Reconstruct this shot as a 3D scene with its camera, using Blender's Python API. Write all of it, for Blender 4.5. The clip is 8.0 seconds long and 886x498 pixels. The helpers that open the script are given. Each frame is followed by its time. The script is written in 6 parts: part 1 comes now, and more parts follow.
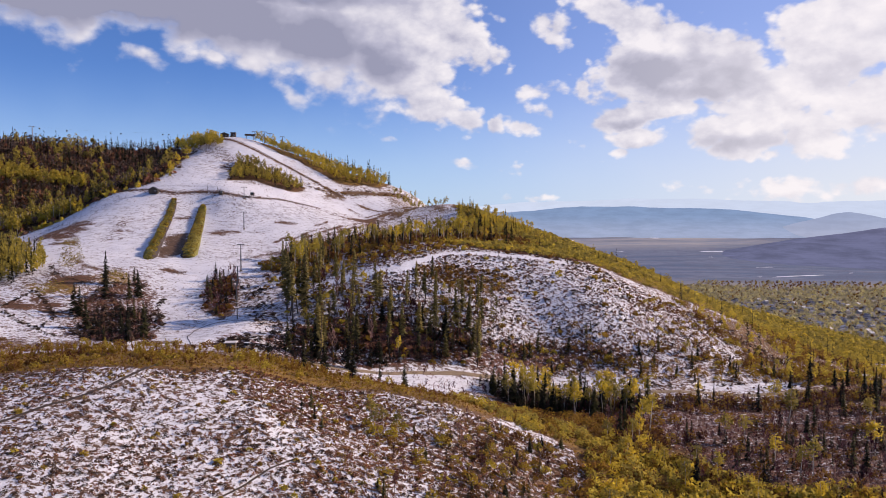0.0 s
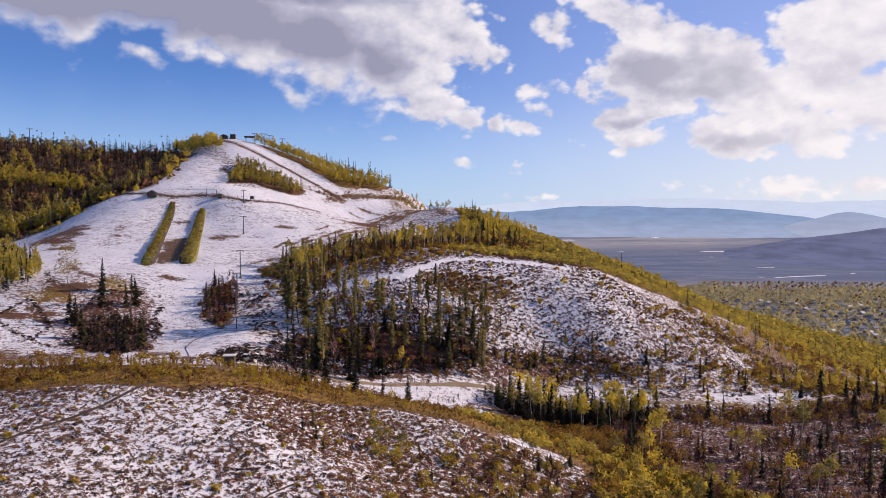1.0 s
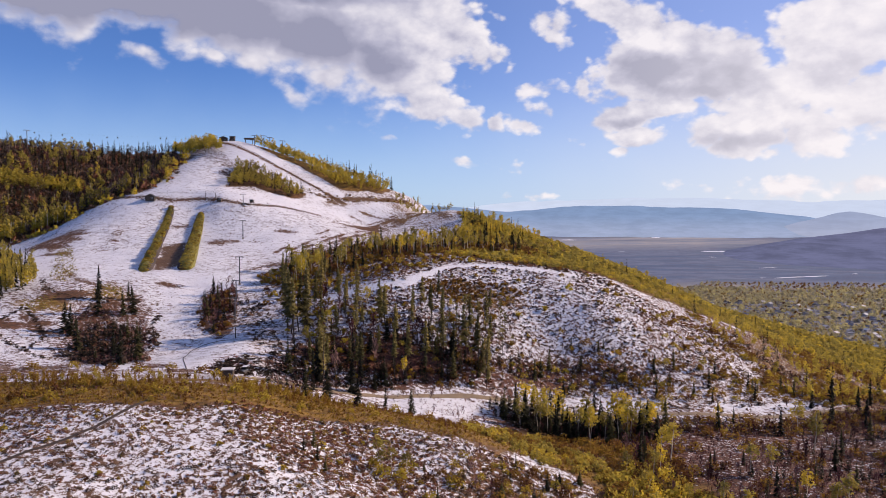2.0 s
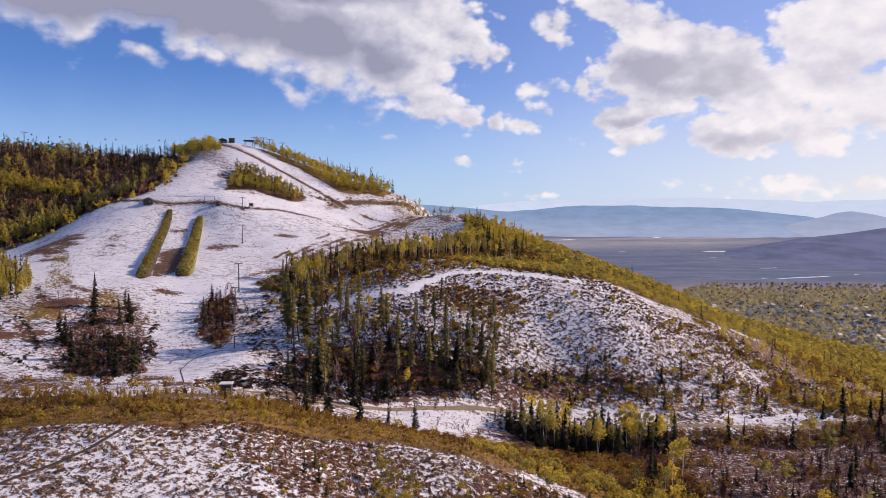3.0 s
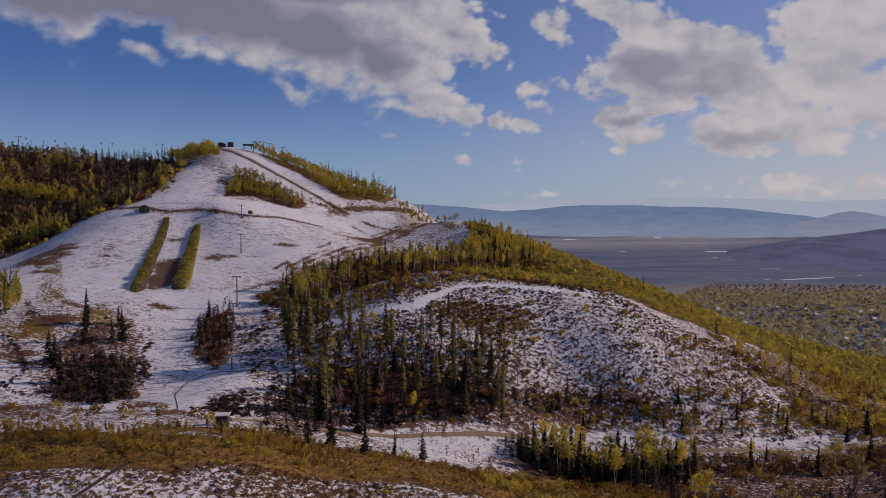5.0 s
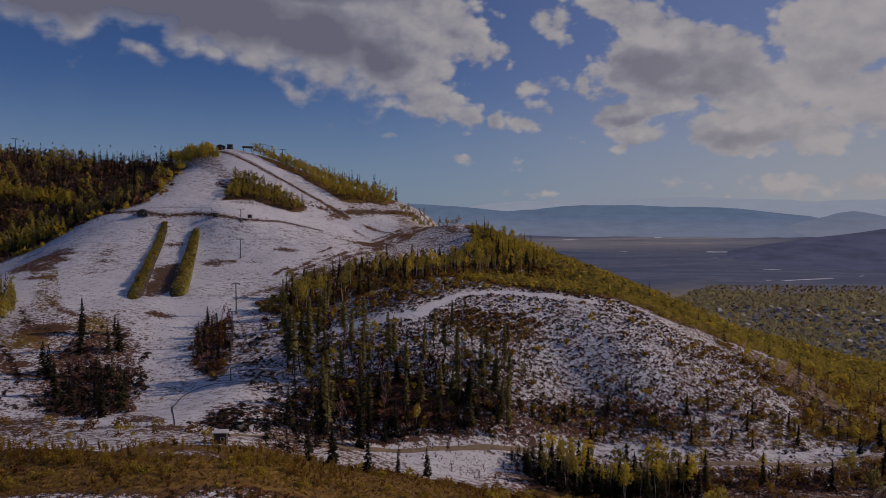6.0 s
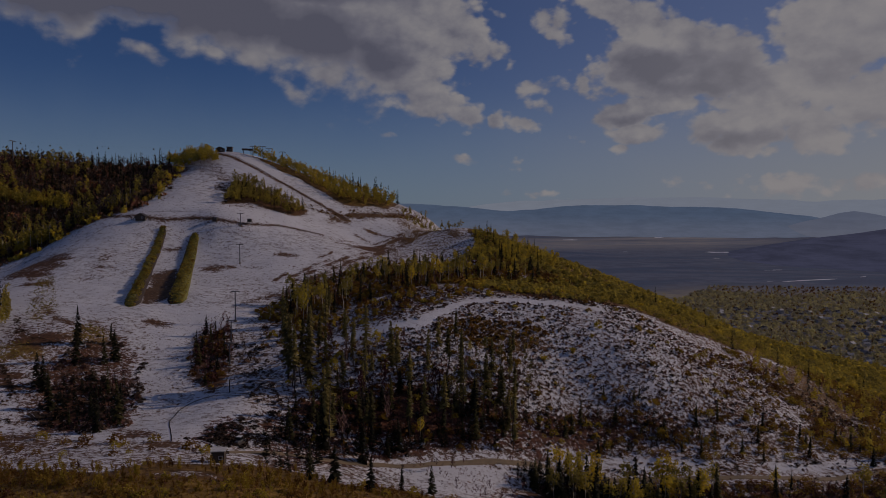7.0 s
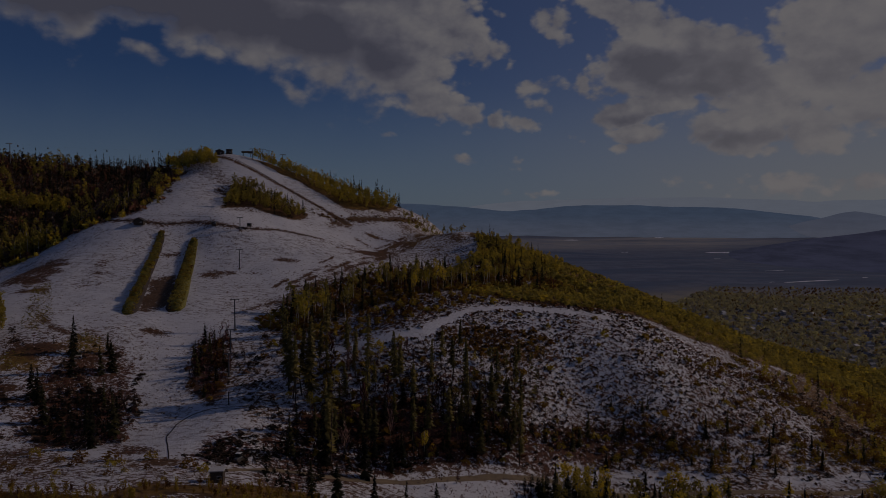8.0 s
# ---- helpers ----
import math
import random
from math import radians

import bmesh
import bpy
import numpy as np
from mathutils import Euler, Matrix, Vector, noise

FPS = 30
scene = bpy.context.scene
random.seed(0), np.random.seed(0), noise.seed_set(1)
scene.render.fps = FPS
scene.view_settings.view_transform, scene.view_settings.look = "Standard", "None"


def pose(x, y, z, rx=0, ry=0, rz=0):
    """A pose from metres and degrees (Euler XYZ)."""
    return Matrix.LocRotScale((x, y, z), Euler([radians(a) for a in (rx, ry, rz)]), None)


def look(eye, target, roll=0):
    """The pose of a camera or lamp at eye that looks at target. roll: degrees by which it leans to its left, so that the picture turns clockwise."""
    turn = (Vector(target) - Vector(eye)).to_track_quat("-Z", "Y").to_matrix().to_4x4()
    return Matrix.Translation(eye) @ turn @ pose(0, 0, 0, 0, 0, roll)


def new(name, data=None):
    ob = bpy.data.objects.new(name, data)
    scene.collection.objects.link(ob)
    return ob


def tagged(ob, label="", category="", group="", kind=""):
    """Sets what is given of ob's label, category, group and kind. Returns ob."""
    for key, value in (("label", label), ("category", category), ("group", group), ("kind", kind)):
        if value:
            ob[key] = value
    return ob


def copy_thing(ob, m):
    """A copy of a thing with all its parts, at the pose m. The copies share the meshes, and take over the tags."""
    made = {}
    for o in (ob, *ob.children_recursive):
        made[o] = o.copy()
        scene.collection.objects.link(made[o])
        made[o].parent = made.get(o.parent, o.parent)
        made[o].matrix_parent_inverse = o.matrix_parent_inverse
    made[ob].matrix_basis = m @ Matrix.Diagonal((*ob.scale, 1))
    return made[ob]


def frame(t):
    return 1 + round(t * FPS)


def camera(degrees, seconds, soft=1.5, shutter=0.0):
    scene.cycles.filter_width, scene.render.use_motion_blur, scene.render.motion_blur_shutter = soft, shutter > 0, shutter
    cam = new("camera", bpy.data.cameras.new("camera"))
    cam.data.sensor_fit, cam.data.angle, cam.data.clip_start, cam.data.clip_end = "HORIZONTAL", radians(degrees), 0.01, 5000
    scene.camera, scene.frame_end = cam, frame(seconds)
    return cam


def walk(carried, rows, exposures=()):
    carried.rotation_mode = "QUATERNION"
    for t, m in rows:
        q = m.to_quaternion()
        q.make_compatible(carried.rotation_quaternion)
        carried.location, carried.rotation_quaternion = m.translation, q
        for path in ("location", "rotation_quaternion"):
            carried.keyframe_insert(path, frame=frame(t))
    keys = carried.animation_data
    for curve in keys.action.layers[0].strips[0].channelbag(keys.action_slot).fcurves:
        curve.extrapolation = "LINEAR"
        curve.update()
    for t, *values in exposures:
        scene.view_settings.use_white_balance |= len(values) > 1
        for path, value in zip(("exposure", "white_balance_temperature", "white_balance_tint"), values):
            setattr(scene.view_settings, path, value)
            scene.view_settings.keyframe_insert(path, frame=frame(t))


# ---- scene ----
cam = camera(62.0, 8.0, soft=0.8)
EYE = 100.0  # the first eye's height over the plain
# seconds, metres right, ahead and up from the first eye, pitch in degrees
ROWS = [
    (0.0, 0.00, 0.00, 0.00, -2.600),
    (0.5, -0.64, 2.82, 1.36, -2.632),
    (1.0, -1.27, 5.66, 2.70, -2.663),
    (1.5, -1.89, 8.51, 4.01, -2.693),
    (3.0, -3.70, 17.09, 7.83, -2.773),
    (3.5, -4.30, 19.95, 9.07, -2.797),
    (4.0, -4.90, 22.81, 10.29, -2.819),
    (4.5, -5.50, 25.66, 11.51, -2.841),
    (6.0, -7.31, 34.16, 15.14, -2.896),
    (6.5, -7.93, 36.96, 16.35, -2.912),
    (7.0, -8.55, 39.75, 17.56, -2.927),
    (7.5, -9.19, 42.51, 18.78, -2.940),
    (8.0, -9.84, 45.24, 20.00, -2.951),
]
# the picture fades towards black from the third second on
FADE = [(0.0, 0.0), (2.9, 0.0), (3.5, -0.18), (4.0, -0.4), (4.5, -0.64), (5.0, -0.9), (5.5, -1.17), (6.0, -1.46), (6.5, -1.78), (7.0, -2.12), (7.5, -2.5), (8.0, -2.95)]
KELVIN, TINT, STOPS = 6800, 26, -0.06
walk(cam, [(t, pose(x, y, EYE + z, 90 + p, 0, 0)) for t, x, y, z, p in ROWS], [(t, s + STOPS, KELVIN, TINT) for t, s in FADE])

# ---- sky, clouds and sun ----
SUN_ELEV, SUN_AZ = 27.0, 72.0  # degrees up, degrees to the right of north (the way ahead)


def link(tree, a, b):
    tree.links.new(a, b)


def mathn(tree, op, a, b=None, c=None, clamp=False):
    n = tree.nodes.new("ShaderNodeMath")
    n.operation, n.use_clamp = op, clamp
    for i, v in enumerate((a, b, c)):
        if v is None:
            continue
        if isinstance(v, (int, float)):
            n.inputs[i].default_value = v
        else:
            link(tree, v, n.inputs[i])
    return n.outputs[0]


def smooth(tree, v, lo, hi, a=0.0, b=1.0):
    n = tree.nodes.new("ShaderNodeMapRange")
    n.interpolation_type = "SMOOTHSTEP"
    link(tree, v, n.inputs[0])
    for i, x in zip((1, 2, 3, 4), (lo, hi, a, b)):
        n.inputs[i].default_value = x
    return n.outputs[0]


def mixc(tree, f, a, b, mode="MIX"):
    n = tree.nodes.new("ShaderNodeMix")
    n.data_type, n.blend_type = "RGBA", mode
    for v, i in ((f, 0), (a, 6), (b, 7)):
        if isinstance(v, (int, float)):
            n.inputs[i].default_value = v
        elif isinstance(v, tuple):
            n.inputs[i].default_value = (*v[:3], 1)
        else:
            link(tree, v, n.inputs[i])
    return n.outputs[2]


def noisen(tree, vec, scale, detail=4.0, rough=0.55, dist=0.0):
    n = tree.nodes.new("ShaderNodeTexNoise")
    if vec is not None:
        link(tree, vec, n.inputs["Vector"])
    n.inputs["Scale"].default_value, n.inputs["Detail"].default_value = scale, detail
    n.inputs["Roughness"].default_value, n.inputs["Distortion"].default_value = rough, dist
    return n.outputs["Fac"]


def vecmath(tree, op, a, b):
    n = tree.nodes.new("ShaderNodeVectorMath")
    n.operation = op
    for i, v in enumerate((a, b)):
        if isinstance(v, tuple):
            n.inputs[i].default_value = v
        else:
            link(tree, v, n.inputs[i])
    return n.outputs[0]


def ramp(tree, v, stops):
    n = tree.nodes.new("ShaderNodeValToRGB")
    el = n.color_ramp.elements
    while len(el) < len(stops):
        el.new(0.5)
    for e, (p, c) in zip(el, stops):
        e.position, e.color = p, (*c, 1)
    if v is not None:
        link(tree, v, n.inputs[0])
    return n.outputs[0]


# cloud banks: bearing and height in degrees, half width, half height, tilt, weight
CLOUDS_WEST = [
    (-29.3, 14.6, 5.63, 2.1, 0, 1.4), (-25.6, 14.6, 3.91, 2.1, 0, 1.4), (-22.0, 14.9, 6.02, 2.2, -3, 1.4), (-16.2, 14.2, 7.27, 2.86, -8, 1.4), (-10.0, 13.4, 7.23, 3.46, -12, 1.4), (-4.1, 12.6, 6.55, 4.03, -15, 1.4), (0.7, 13.3, 4.61, 2.28, -20, 1.2),
    (-1.3, 8.7, 3.73, 2.02, -20, 1.1), (1.8, 7.1, 1.97, 1.14, -15, 0.95), (-14.2, 11.4, 1.85, 1.36, -10, 0.95), (-17.3, 11.6, 1.36, 0.75, -20, 0.75), (-8.4, 10.3, 2.36, 1.22, 0, 0.95), (-3.6, 10.0, 3.06, 1.75, -20, 1.1), (-5.8, 15.8, 8.69, 2.18, 0, 1.3),
    (-22.0, 11.4, 1.66, 0.73, -25, 0.72),
]
CLOUDS_MID = [
    (-11.6, 9.1, 1.43, 0.86, -38, 0.72), (4.2, 14.9, 2.1, 0.66, -40, 0.7), (8.4, 13.9, 2.66, 1.3, -10, 0.88), (9.3, 12.9, 1.79, 0.74, 0, 0.8), (7.4, 9.7, 2.59, 0.96, 8, 0.85), (10.8, 9.9, 0.85, 1.64, 0, 0.76), (9.5, 10.7, 1.71, 0.52, 0, 0.6),
    (7.8, 7.7, 1.29, 0.78, -20, 0.72), (6.4, 6.5, 1.82, 0.7, -8, 0.76), (4.0, 6.8, 0.87, 1.14, 20, 0.72), (2.3, 11.0, 0.79, 0.53, 0, 0.65), (10.4, 5.6, 1.53, 0.65, 0, 0.66), (1.6, 4.1, 1.32, 0.53, 5, 0.62), (-4.1, 5.9, 0.61, 0.35, 0, 0.5),
    (5.2, 11.2, 0.61, 0.79, 0, 0.5), (-3.6, 15.6, 1.75, 0.44, 0, 0.4),
]
CLOUDS_EAST = [
    (12.0, 15.4, 3.17, 1.67, -30, 1.21), (14.7, 13.7, 3.44, 1.65, -25, 1.26), (17.9, 12.3, 3.33, 1.99, -15, 1.32), (15.9, 10.6, 4.89, 2.73, 0, 1.43), (20.2, 10.3, 4.45, 2.94, 0, 1.43), (13.9, 7.3, 3.3, 1.29, 10, 1.16), (17.0, 7.9, 3.37, 1.09, 0, 1.1),
    (14.7, 5.7, 1.98, 1.0, 0, 0.99), (13.7, 4.6, 0.96, 0.46, 0, 0.77), (19.9, 6.0, 2.24, 1.34, 0, 1.1), (23.0, 5.4, 3.71, 1.65, 0, 1.32), (26.2, 5.6, 2.77, 1.91, 0, 1.32), (24.0, 8.5, 4.03, 2.59, 0, 1.32), (27.3, 10.0, 3.44, 3.78, 0, 1.43),
    (26.1, 12.5, 2.96, 2.21, 20, 1.32), (29.1, 12.7, 3.5, 3.3, 15, 1.54),
]
CLOUDS_LOW = [
    (29.6, 7.6, 2.98, 2.67, 0, 1.3), (27.3, 4.4, 1.73, 0.78, 0, 0.85), (23.5, 4.2, 2.58, 0.64, 0, 0.8), (18.8, 2.1, 2.95, 0.75, 0, 0.55), (25.2, 2.0, 3.95, 1.03, 0, 0.62), (29.3, 2.3, 3.0, 1.3, 0, 0.66), (12.3, 2.4, 2.93, 0.51, 0, 0.48),
    (6.4, 1.3, 3.9, 0.39, 0, 0.45), (22.1, 12.3, 1.5, 1.06, 0, 0.8),
]
# thick grey undersides of the banks
BELLIES = [
    (-28.4, 13.9, 6.42, 1.6, 0, 0.9), (-21.6, 14.3, 7.18, 1.87, 0, 1.0), (-15.4, 14.1, 6.93, 2.03, -8, 0.98), (-9.6, 13.0, 5.54, 2.25, -12, 0.9), (-5.4, 11.8, 3.48, 1.75, -20, 0.8), (-1.0, 8.9, 1.76, 0.61, -15, 0.35), (16.3, 10.6, 4.84, 1.43, 0, 0.88),
    (21.0, 9.7, 3.6, 1.6, 0, 0.9), (14.8, 6.7, 3.69, 0.62, 3, 0.85), (22.6, 5.2, 4.3, 0.7, 0, 0.66), (26.1, 9.0, 3.17, 1.02, 0, 0.35), (28.2, 7.1, 2.38, 0.93, 0, 0.4), (-20.1, 16.3, 19.3, 1.65, 0, 0.8),
]
CLOUDS_ROUND = [
    (45, 12, 10, 6, 0, 1.2), (0, 24, 40, 4, 0, 1.0), (-45, 15, 10, 4, 0, 1.2), (60, 27, 12, 5, 0, 0.8), (150, 18, 14, 4, 0, 0.6),
]

world = bpy.data.worlds.new("sky")
scene.world = world
world.use_nodes = True
wt = world.node_tree
wt.nodes.clear()
sky = wt.nodes.new("ShaderNodeTexSky")
sky.sky_type, sky.sun_disc = "NISHITA", False
sky.sun_elevation, sky.sun_rotation = radians(SUN_ELEV), radians(SUN_AZ)
sky.altitude, sky.air_density, sky.dust_density, sky.ozone_density = 2100, 1.0, 1.2, 2.0
coord = wt.nodes.new("ShaderNodeTexCoord").outputs["Generated"]
sep = wt.nodes.new("ShaderNodeSeparateXYZ")
link(wt, coord, sep.inputs[0])
warp = wt.nodes.new("ShaderNodeTexNoise")
link(wt, coord, warp.inputs["Vector"])
warp.inputs["Scale"].default_value, warp.inputs["Detail"].default_value = 16.0, 3.0
wsep = wt.nodes.new("ShaderNodeSeparateXYZ")
link(wt, warp.outputs["Color"], wsep.inputs[0])
az = mathn(wt, "MULTIPLY", mathn(wt, "ARCTAN2", sep.outputs[0], sep.outputs[1]), 57.2958)
el = mathn(wt, "MULTIPLY", mathn(wt, "ARCSINE", sep.outputs[2]), 57.2958)
az = mathn(wt, "MULTIPLY_ADD", mathn(wt, "SUBTRACT", wsep.outputs[0], 0.5), 1.9, az)
el = mathn(wt, "MULTIPLY_ADD", mathn(wt, "SUBTRACT", wsep.outputs[1], 0.5), 1.3, el)


def bank_field(rows):
    """How much cloud the banks give at a bearing and a height."""
    total = None
    for ca, ce, ra, re, tilt, weight in rows:
        c, s = math.cos(radians(tilt)), math.sin(radians(tilt))
        da, de = mathn(wt, "SUBTRACT", az, float(ca)), mathn(wt, "SUBTRACT", el, float(ce))
        p = mathn(wt, "MULTIPLY_ADD", da, c / ra, mathn(wt, "MULTIPLY", de, s / ra))
        q = mathn(wt, "MULTIPLY_ADD", da, -s / re, mathn(wt, "MULTIPLY", de, c / re))
        r2 = mathn(wt, "MULTIPLY_ADD", p, p, mathn(wt, "MULTIPLY", q, q))
        field = mathn(wt, "MULTIPLY", mathn(wt, "EXPONENT", mathn(wt, "MULTIPLY", r2, -1.1)), weight)
        total = field if total is None else mathn(wt, "MAXIMUM", total, field)
    return total


banks = bank_field(CLOUDS_WEST + CLOUDS_MID + CLOUDS_EAST + CLOUDS_LOW + CLOUDS_ROUND)
bellies = bank_field(BELLIES)
flat = vecmath(wt, "MULTIPLY", coord, (1.0, 1.0, 1.5))
puffs = noisen(wt, flat, 15.0, 6.0, 0.53, 0.1)
toward = (math.sin(radians(SUN_AZ)) * 0.014, math.cos(radians(SUN_AZ)) * 0.014, 0.016)
puffs_sunward = noisen(wt, vecmath(wt, "ADD", flat, toward), 15.0, 6.0, 0.53, 0.1)
cells = wt.nodes.new("ShaderNodeTexVoronoi")
cells.feature = "SMOOTH_F1"
link(wt, flat, cells.inputs["Vector"])
cells.inputs["Scale"].default_value, cells.inputs["Detail"].default_value, cells.inputs["Smoothness"].default_value = 34.0, 2.0, 0.5
dens = mathn(wt, "ADD", mathn(wt, "MULTIPLY", banks, 0.62), mathn(wt, "MULTIPLY", mathn(wt, "SUBTRACT", puffs, 0.5), 1.15))
# the western bank is smoother and softer-edged than the heaps in the east
crisp = smooth(wt, az, -9.0, 4.0, 0.4, 1.0)
dens = mathn(wt, "MULTIPLY_ADD", mathn(wt, "SUBTRACT", 0.42, cells.outputs["Distance"]), mathn(wt, "MULTIPLY", crisp, 0.36), dens)
cover = smooth(wt, mathn(wt, "MULTIPLY", mathn(wt, "SUBTRACT", dens, 0.06), smooth(wt, az, -9.0, 4.0, 0.62, 1.0)), 0.02, 0.26)
lit = mathn(wt, "MULTIPLY", mathn(wt, "MULTIPLY", mathn(wt, "SUBTRACT", puffs, puffs_sunward), 1.9), crisp)
soft_noise = mathn(wt, "MULTIPLY", mathn(wt, "SUBTRACT", noisen(wt, flat, 9.0, 4.0, 0.5, 0.2), 0.5), smooth(wt, az, -9.0, 4.0, 0.9, 1.5))
grey = mathn(wt, "MULTIPLY", smooth(wt, mathn(wt, "ADD", bellies, soft_noise), 0.0, 0.92), smooth(wt, dens, 0.20, 0.52))
rounded = mathn(wt, "MULTIPLY", mathn(wt, "SUBTRACT", cells.outputs["Distance"], 0.3), 0.25)
shade = mathn(wt, "SUBTRACT", mathn(wt, "ADD", mathn(wt, "MULTIPLY_ADD", grey, smooth(wt, az, -9.0, 4.0, 1.0, 0.74), 0.12), rounded), lit)
white = ramp(wt, mathn(wt, "MAXIMUM", shade, 0.0, clamp=True), [(0.0, (0.90, 0.96, 0.95)), (0.3, (0.70, 0.76, 0.81)), (0.6, (0.48, 0.53, 0.63)), (1.0, (0.32, 0.36, 0.46))])
white = mixc(wt, smooth(wt, az, 2.0, 34.0, 0.0, 0.50), white, (0.95, 1.0, 0.97))
skyc = mixc(wt, 1.0, sky.outputs[0], (0.053, 0.090, 0.138), "MULTIPLY")
# pale air towards the horizon and round the sun's side
pale = mathn(wt, "MULTIPLY", smooth(wt, el, 11.0, -1.0), 0.62)
skyc = mixc(wt, pale, skyc, (0.54, 0.79, 0.95))
skyc = mixc(wt, smooth(wt, az, -20.0, 34.0, 0.0, 0.55), skyc, (0.42, 0.56, 0.88))
sunside = mathn(wt, "MULTIPLY", smooth(wt, az, -8.0, 45.0), smooth(wt, el, 15.0, 0.0))
skyc = mixc(wt, mathn(wt, "MULTIPLY", sunside, 0.9), skyc, (0.84, 0.94, 0.90))
final = mixc(wt, mathn(wt, "MULTIPLY", cover, 0.95), skyc, white)
bg = wt.nodes.new("ShaderNodeBackground")
bg.inputs["Strength"].default_value = 1.0
link(wt, final, bg.inputs["Color"])
wout = wt.nodes.new("ShaderNodeOutputWorld")
link(wt, bg.outputs[0], wout.inputs["Surface"])
world.cycles.sampling_method = "MANUAL"
world.cycles.sample_map_resolution = 512

sun = new("sun", bpy.data.lights.new("sun", "SUN"))
sun.data.energy, sun.data.angle, sun.data.color = 5.3, radians(0.6), (1.0, 0.88, 0.69)
sun.matrix_world = look((0, 0, 0), (-math.sin(radians(SUN_AZ)) * math.cos(radians(SUN_ELEV)), -math.cos(radians(SUN_AZ)) * math.cos(radians(SUN_ELEV)), -math.sin(radians(SUN_ELEV))))
sun.location = (300, 200, 400)
# ---- materials ----
def material(name):
    m = bpy.data.materials.new(name)
    m.use_nodes = True
    t = m.node_tree
    return m, t, t.nodes["Principled BSDF"], t.nodes["Material Output"]


def attr(tree, name, out="Fac"):
    n = tree.nodes.new("ShaderNodeAttribute")
    n.attribute_name = name
    return n.outputs[out]


def spot(tree):
    return tree.nodes.new("ShaderNodeNewGeometry").outputs["Position"]


def bump(tree, shader, h, strength=0.4, dist=0.1):
    n = tree.nodes.new("ShaderNodeBump")
    n.inputs["Strength"].default_value, n.inputs["Distance"].default_value = strength, dist
    link(tree, h, n.inputs["Height"])
    link(tree, n.outputs[0], shader.inputs["Normal"])


def foliage(name, stops, shine=0.35, single=False):
    """Leaves or needles: colour by the plant's tone and the leaf, light passing through."""
    m, t, p, out = material(name)
    leaf = t.nodes.new("ShaderNodeNewGeometry").outputs["Random Per Island"]
    tone = t.nodes.new("ShaderNodeObjectInfo").outputs["Random"] if single else attr(t, "tone")
    v = mathn(t, "MULTIPLY_ADD", mathn(t, "SUBTRACT", leaf, 0.5), 0.34, tone)
    col = ramp(t, v, stops)
    dark = mathn(t, "MULTIPLY_ADD", noisen(t, spot(t), 0.9, 2.0), 0.7, 0.62)
    col = mixc(t, 1.0, col, mixc(t, dark, (0, 0, 0), (1, 1, 1)), "MULTIPLY")
    link(t, col, p.inputs["Base Color"])
    p.inputs["Roughness"].default_value = 0.75
    p.inputs["Specular IOR Level"].default_value = 0.15
    if shine:
        tr = t.nodes.new("ShaderNodeBsdfTranslucent")
        link(t, col, tr.inputs[0])
        mx = t.nodes.new("ShaderNodeMixShader")
        mx.inputs[0].default_value = shine
        link(t, p.outputs[0], mx.inputs[1])
        link(t, tr.outputs[0], mx.inputs[2])
        link(t, mx.outputs[0], out.inputs["Surface"])
    return m


ASPEN = [(0.0, (0.21, 0.172, 0.056)), (0.35, (0.395, 0.312, 0.070)), (0.7, (0.59, 0.458, 0.072)), (1.0, (0.77, 0.555, 0.055))]
NEEDLE = [(0.0, (0.010, 0.009, 0.005)), (0.6, (0.036, 0.034, 0.013)), (1.0, (0.105, 0.086, 0.026))]
PINE = [(0.0, (0.092, 0.077, 0.030)), (0.6, (0.215, 0.176, 0.056)), (1.0, (0.32, 0.248, 0.078))]
TWIG = [(0.0, (0.034, 0.009, 0.012)), (0.5, (0.165, 0.052, 0.056)), (1.0, (0.33, 0.19, 0.155))]
# town leaves are paled and greyed to stand for distant haze
TOWN = [(0.0, (0.30, 0.27, 0.20)), (0.5, (0.46, 0.41, 0.23)), (1.0, (0.64, 0.57, 0.26))]
SCRUB = [(0.0, (0.090, 0.037, 0.020)), (0.35, (0.250, 0.124, 0.029)), (0.7, (0.385, 0.250, 0.040)), (1.0, (0.49, 0.38, 0.052))]
SAGE = [(0.0, (0.044, 0.028, 0.021)), (0.25, (0.125, 0.086, 0.060)), (0.5, (0.22, 0.112, 0.070)), (0.8, (0.33, 0.118, 0.064)), (1.0, (0.38, 0.28, 0.06))]
leaf_far, leaf_one = foliage("aspen_leaves_wood", ASPEN, 0.55), foliage("aspen_leaves", ASPEN, 0.55, True)
needle_far, needle_one = foliage("spruce_needles_wood", NEEDLE, 0.15), foliage("spruce_needles", NEEDLE, 0.15, True)
pine_far, pine_one = foliage("pine_needles_wood", PINE, 0.35), foliage("pine_needles", PINE, 0.35, True)
twig_far, twig_one = foliage("bare_twigs_wood", TWIG, 0.0), foliage("bare_twigs", TWIG, 0.0, True)
TWIG_GREY = [(0.0, (0.034, 0.020, 0.020)), (0.5, (0.125, 0.082, 0.070)), (1.0, (0.28, 0.215, 0.175))]
twig_grey = foliage("grey_bare_twigs", TWIG_GREY, 0.0)
town_mat = foliage("town_leaves", TOWN, 0.5)
scrub_mat, sage_mat = foliage("golden_scrub", SCRUB, 0.5), foliage("sagebrush", SAGE, 0.2)


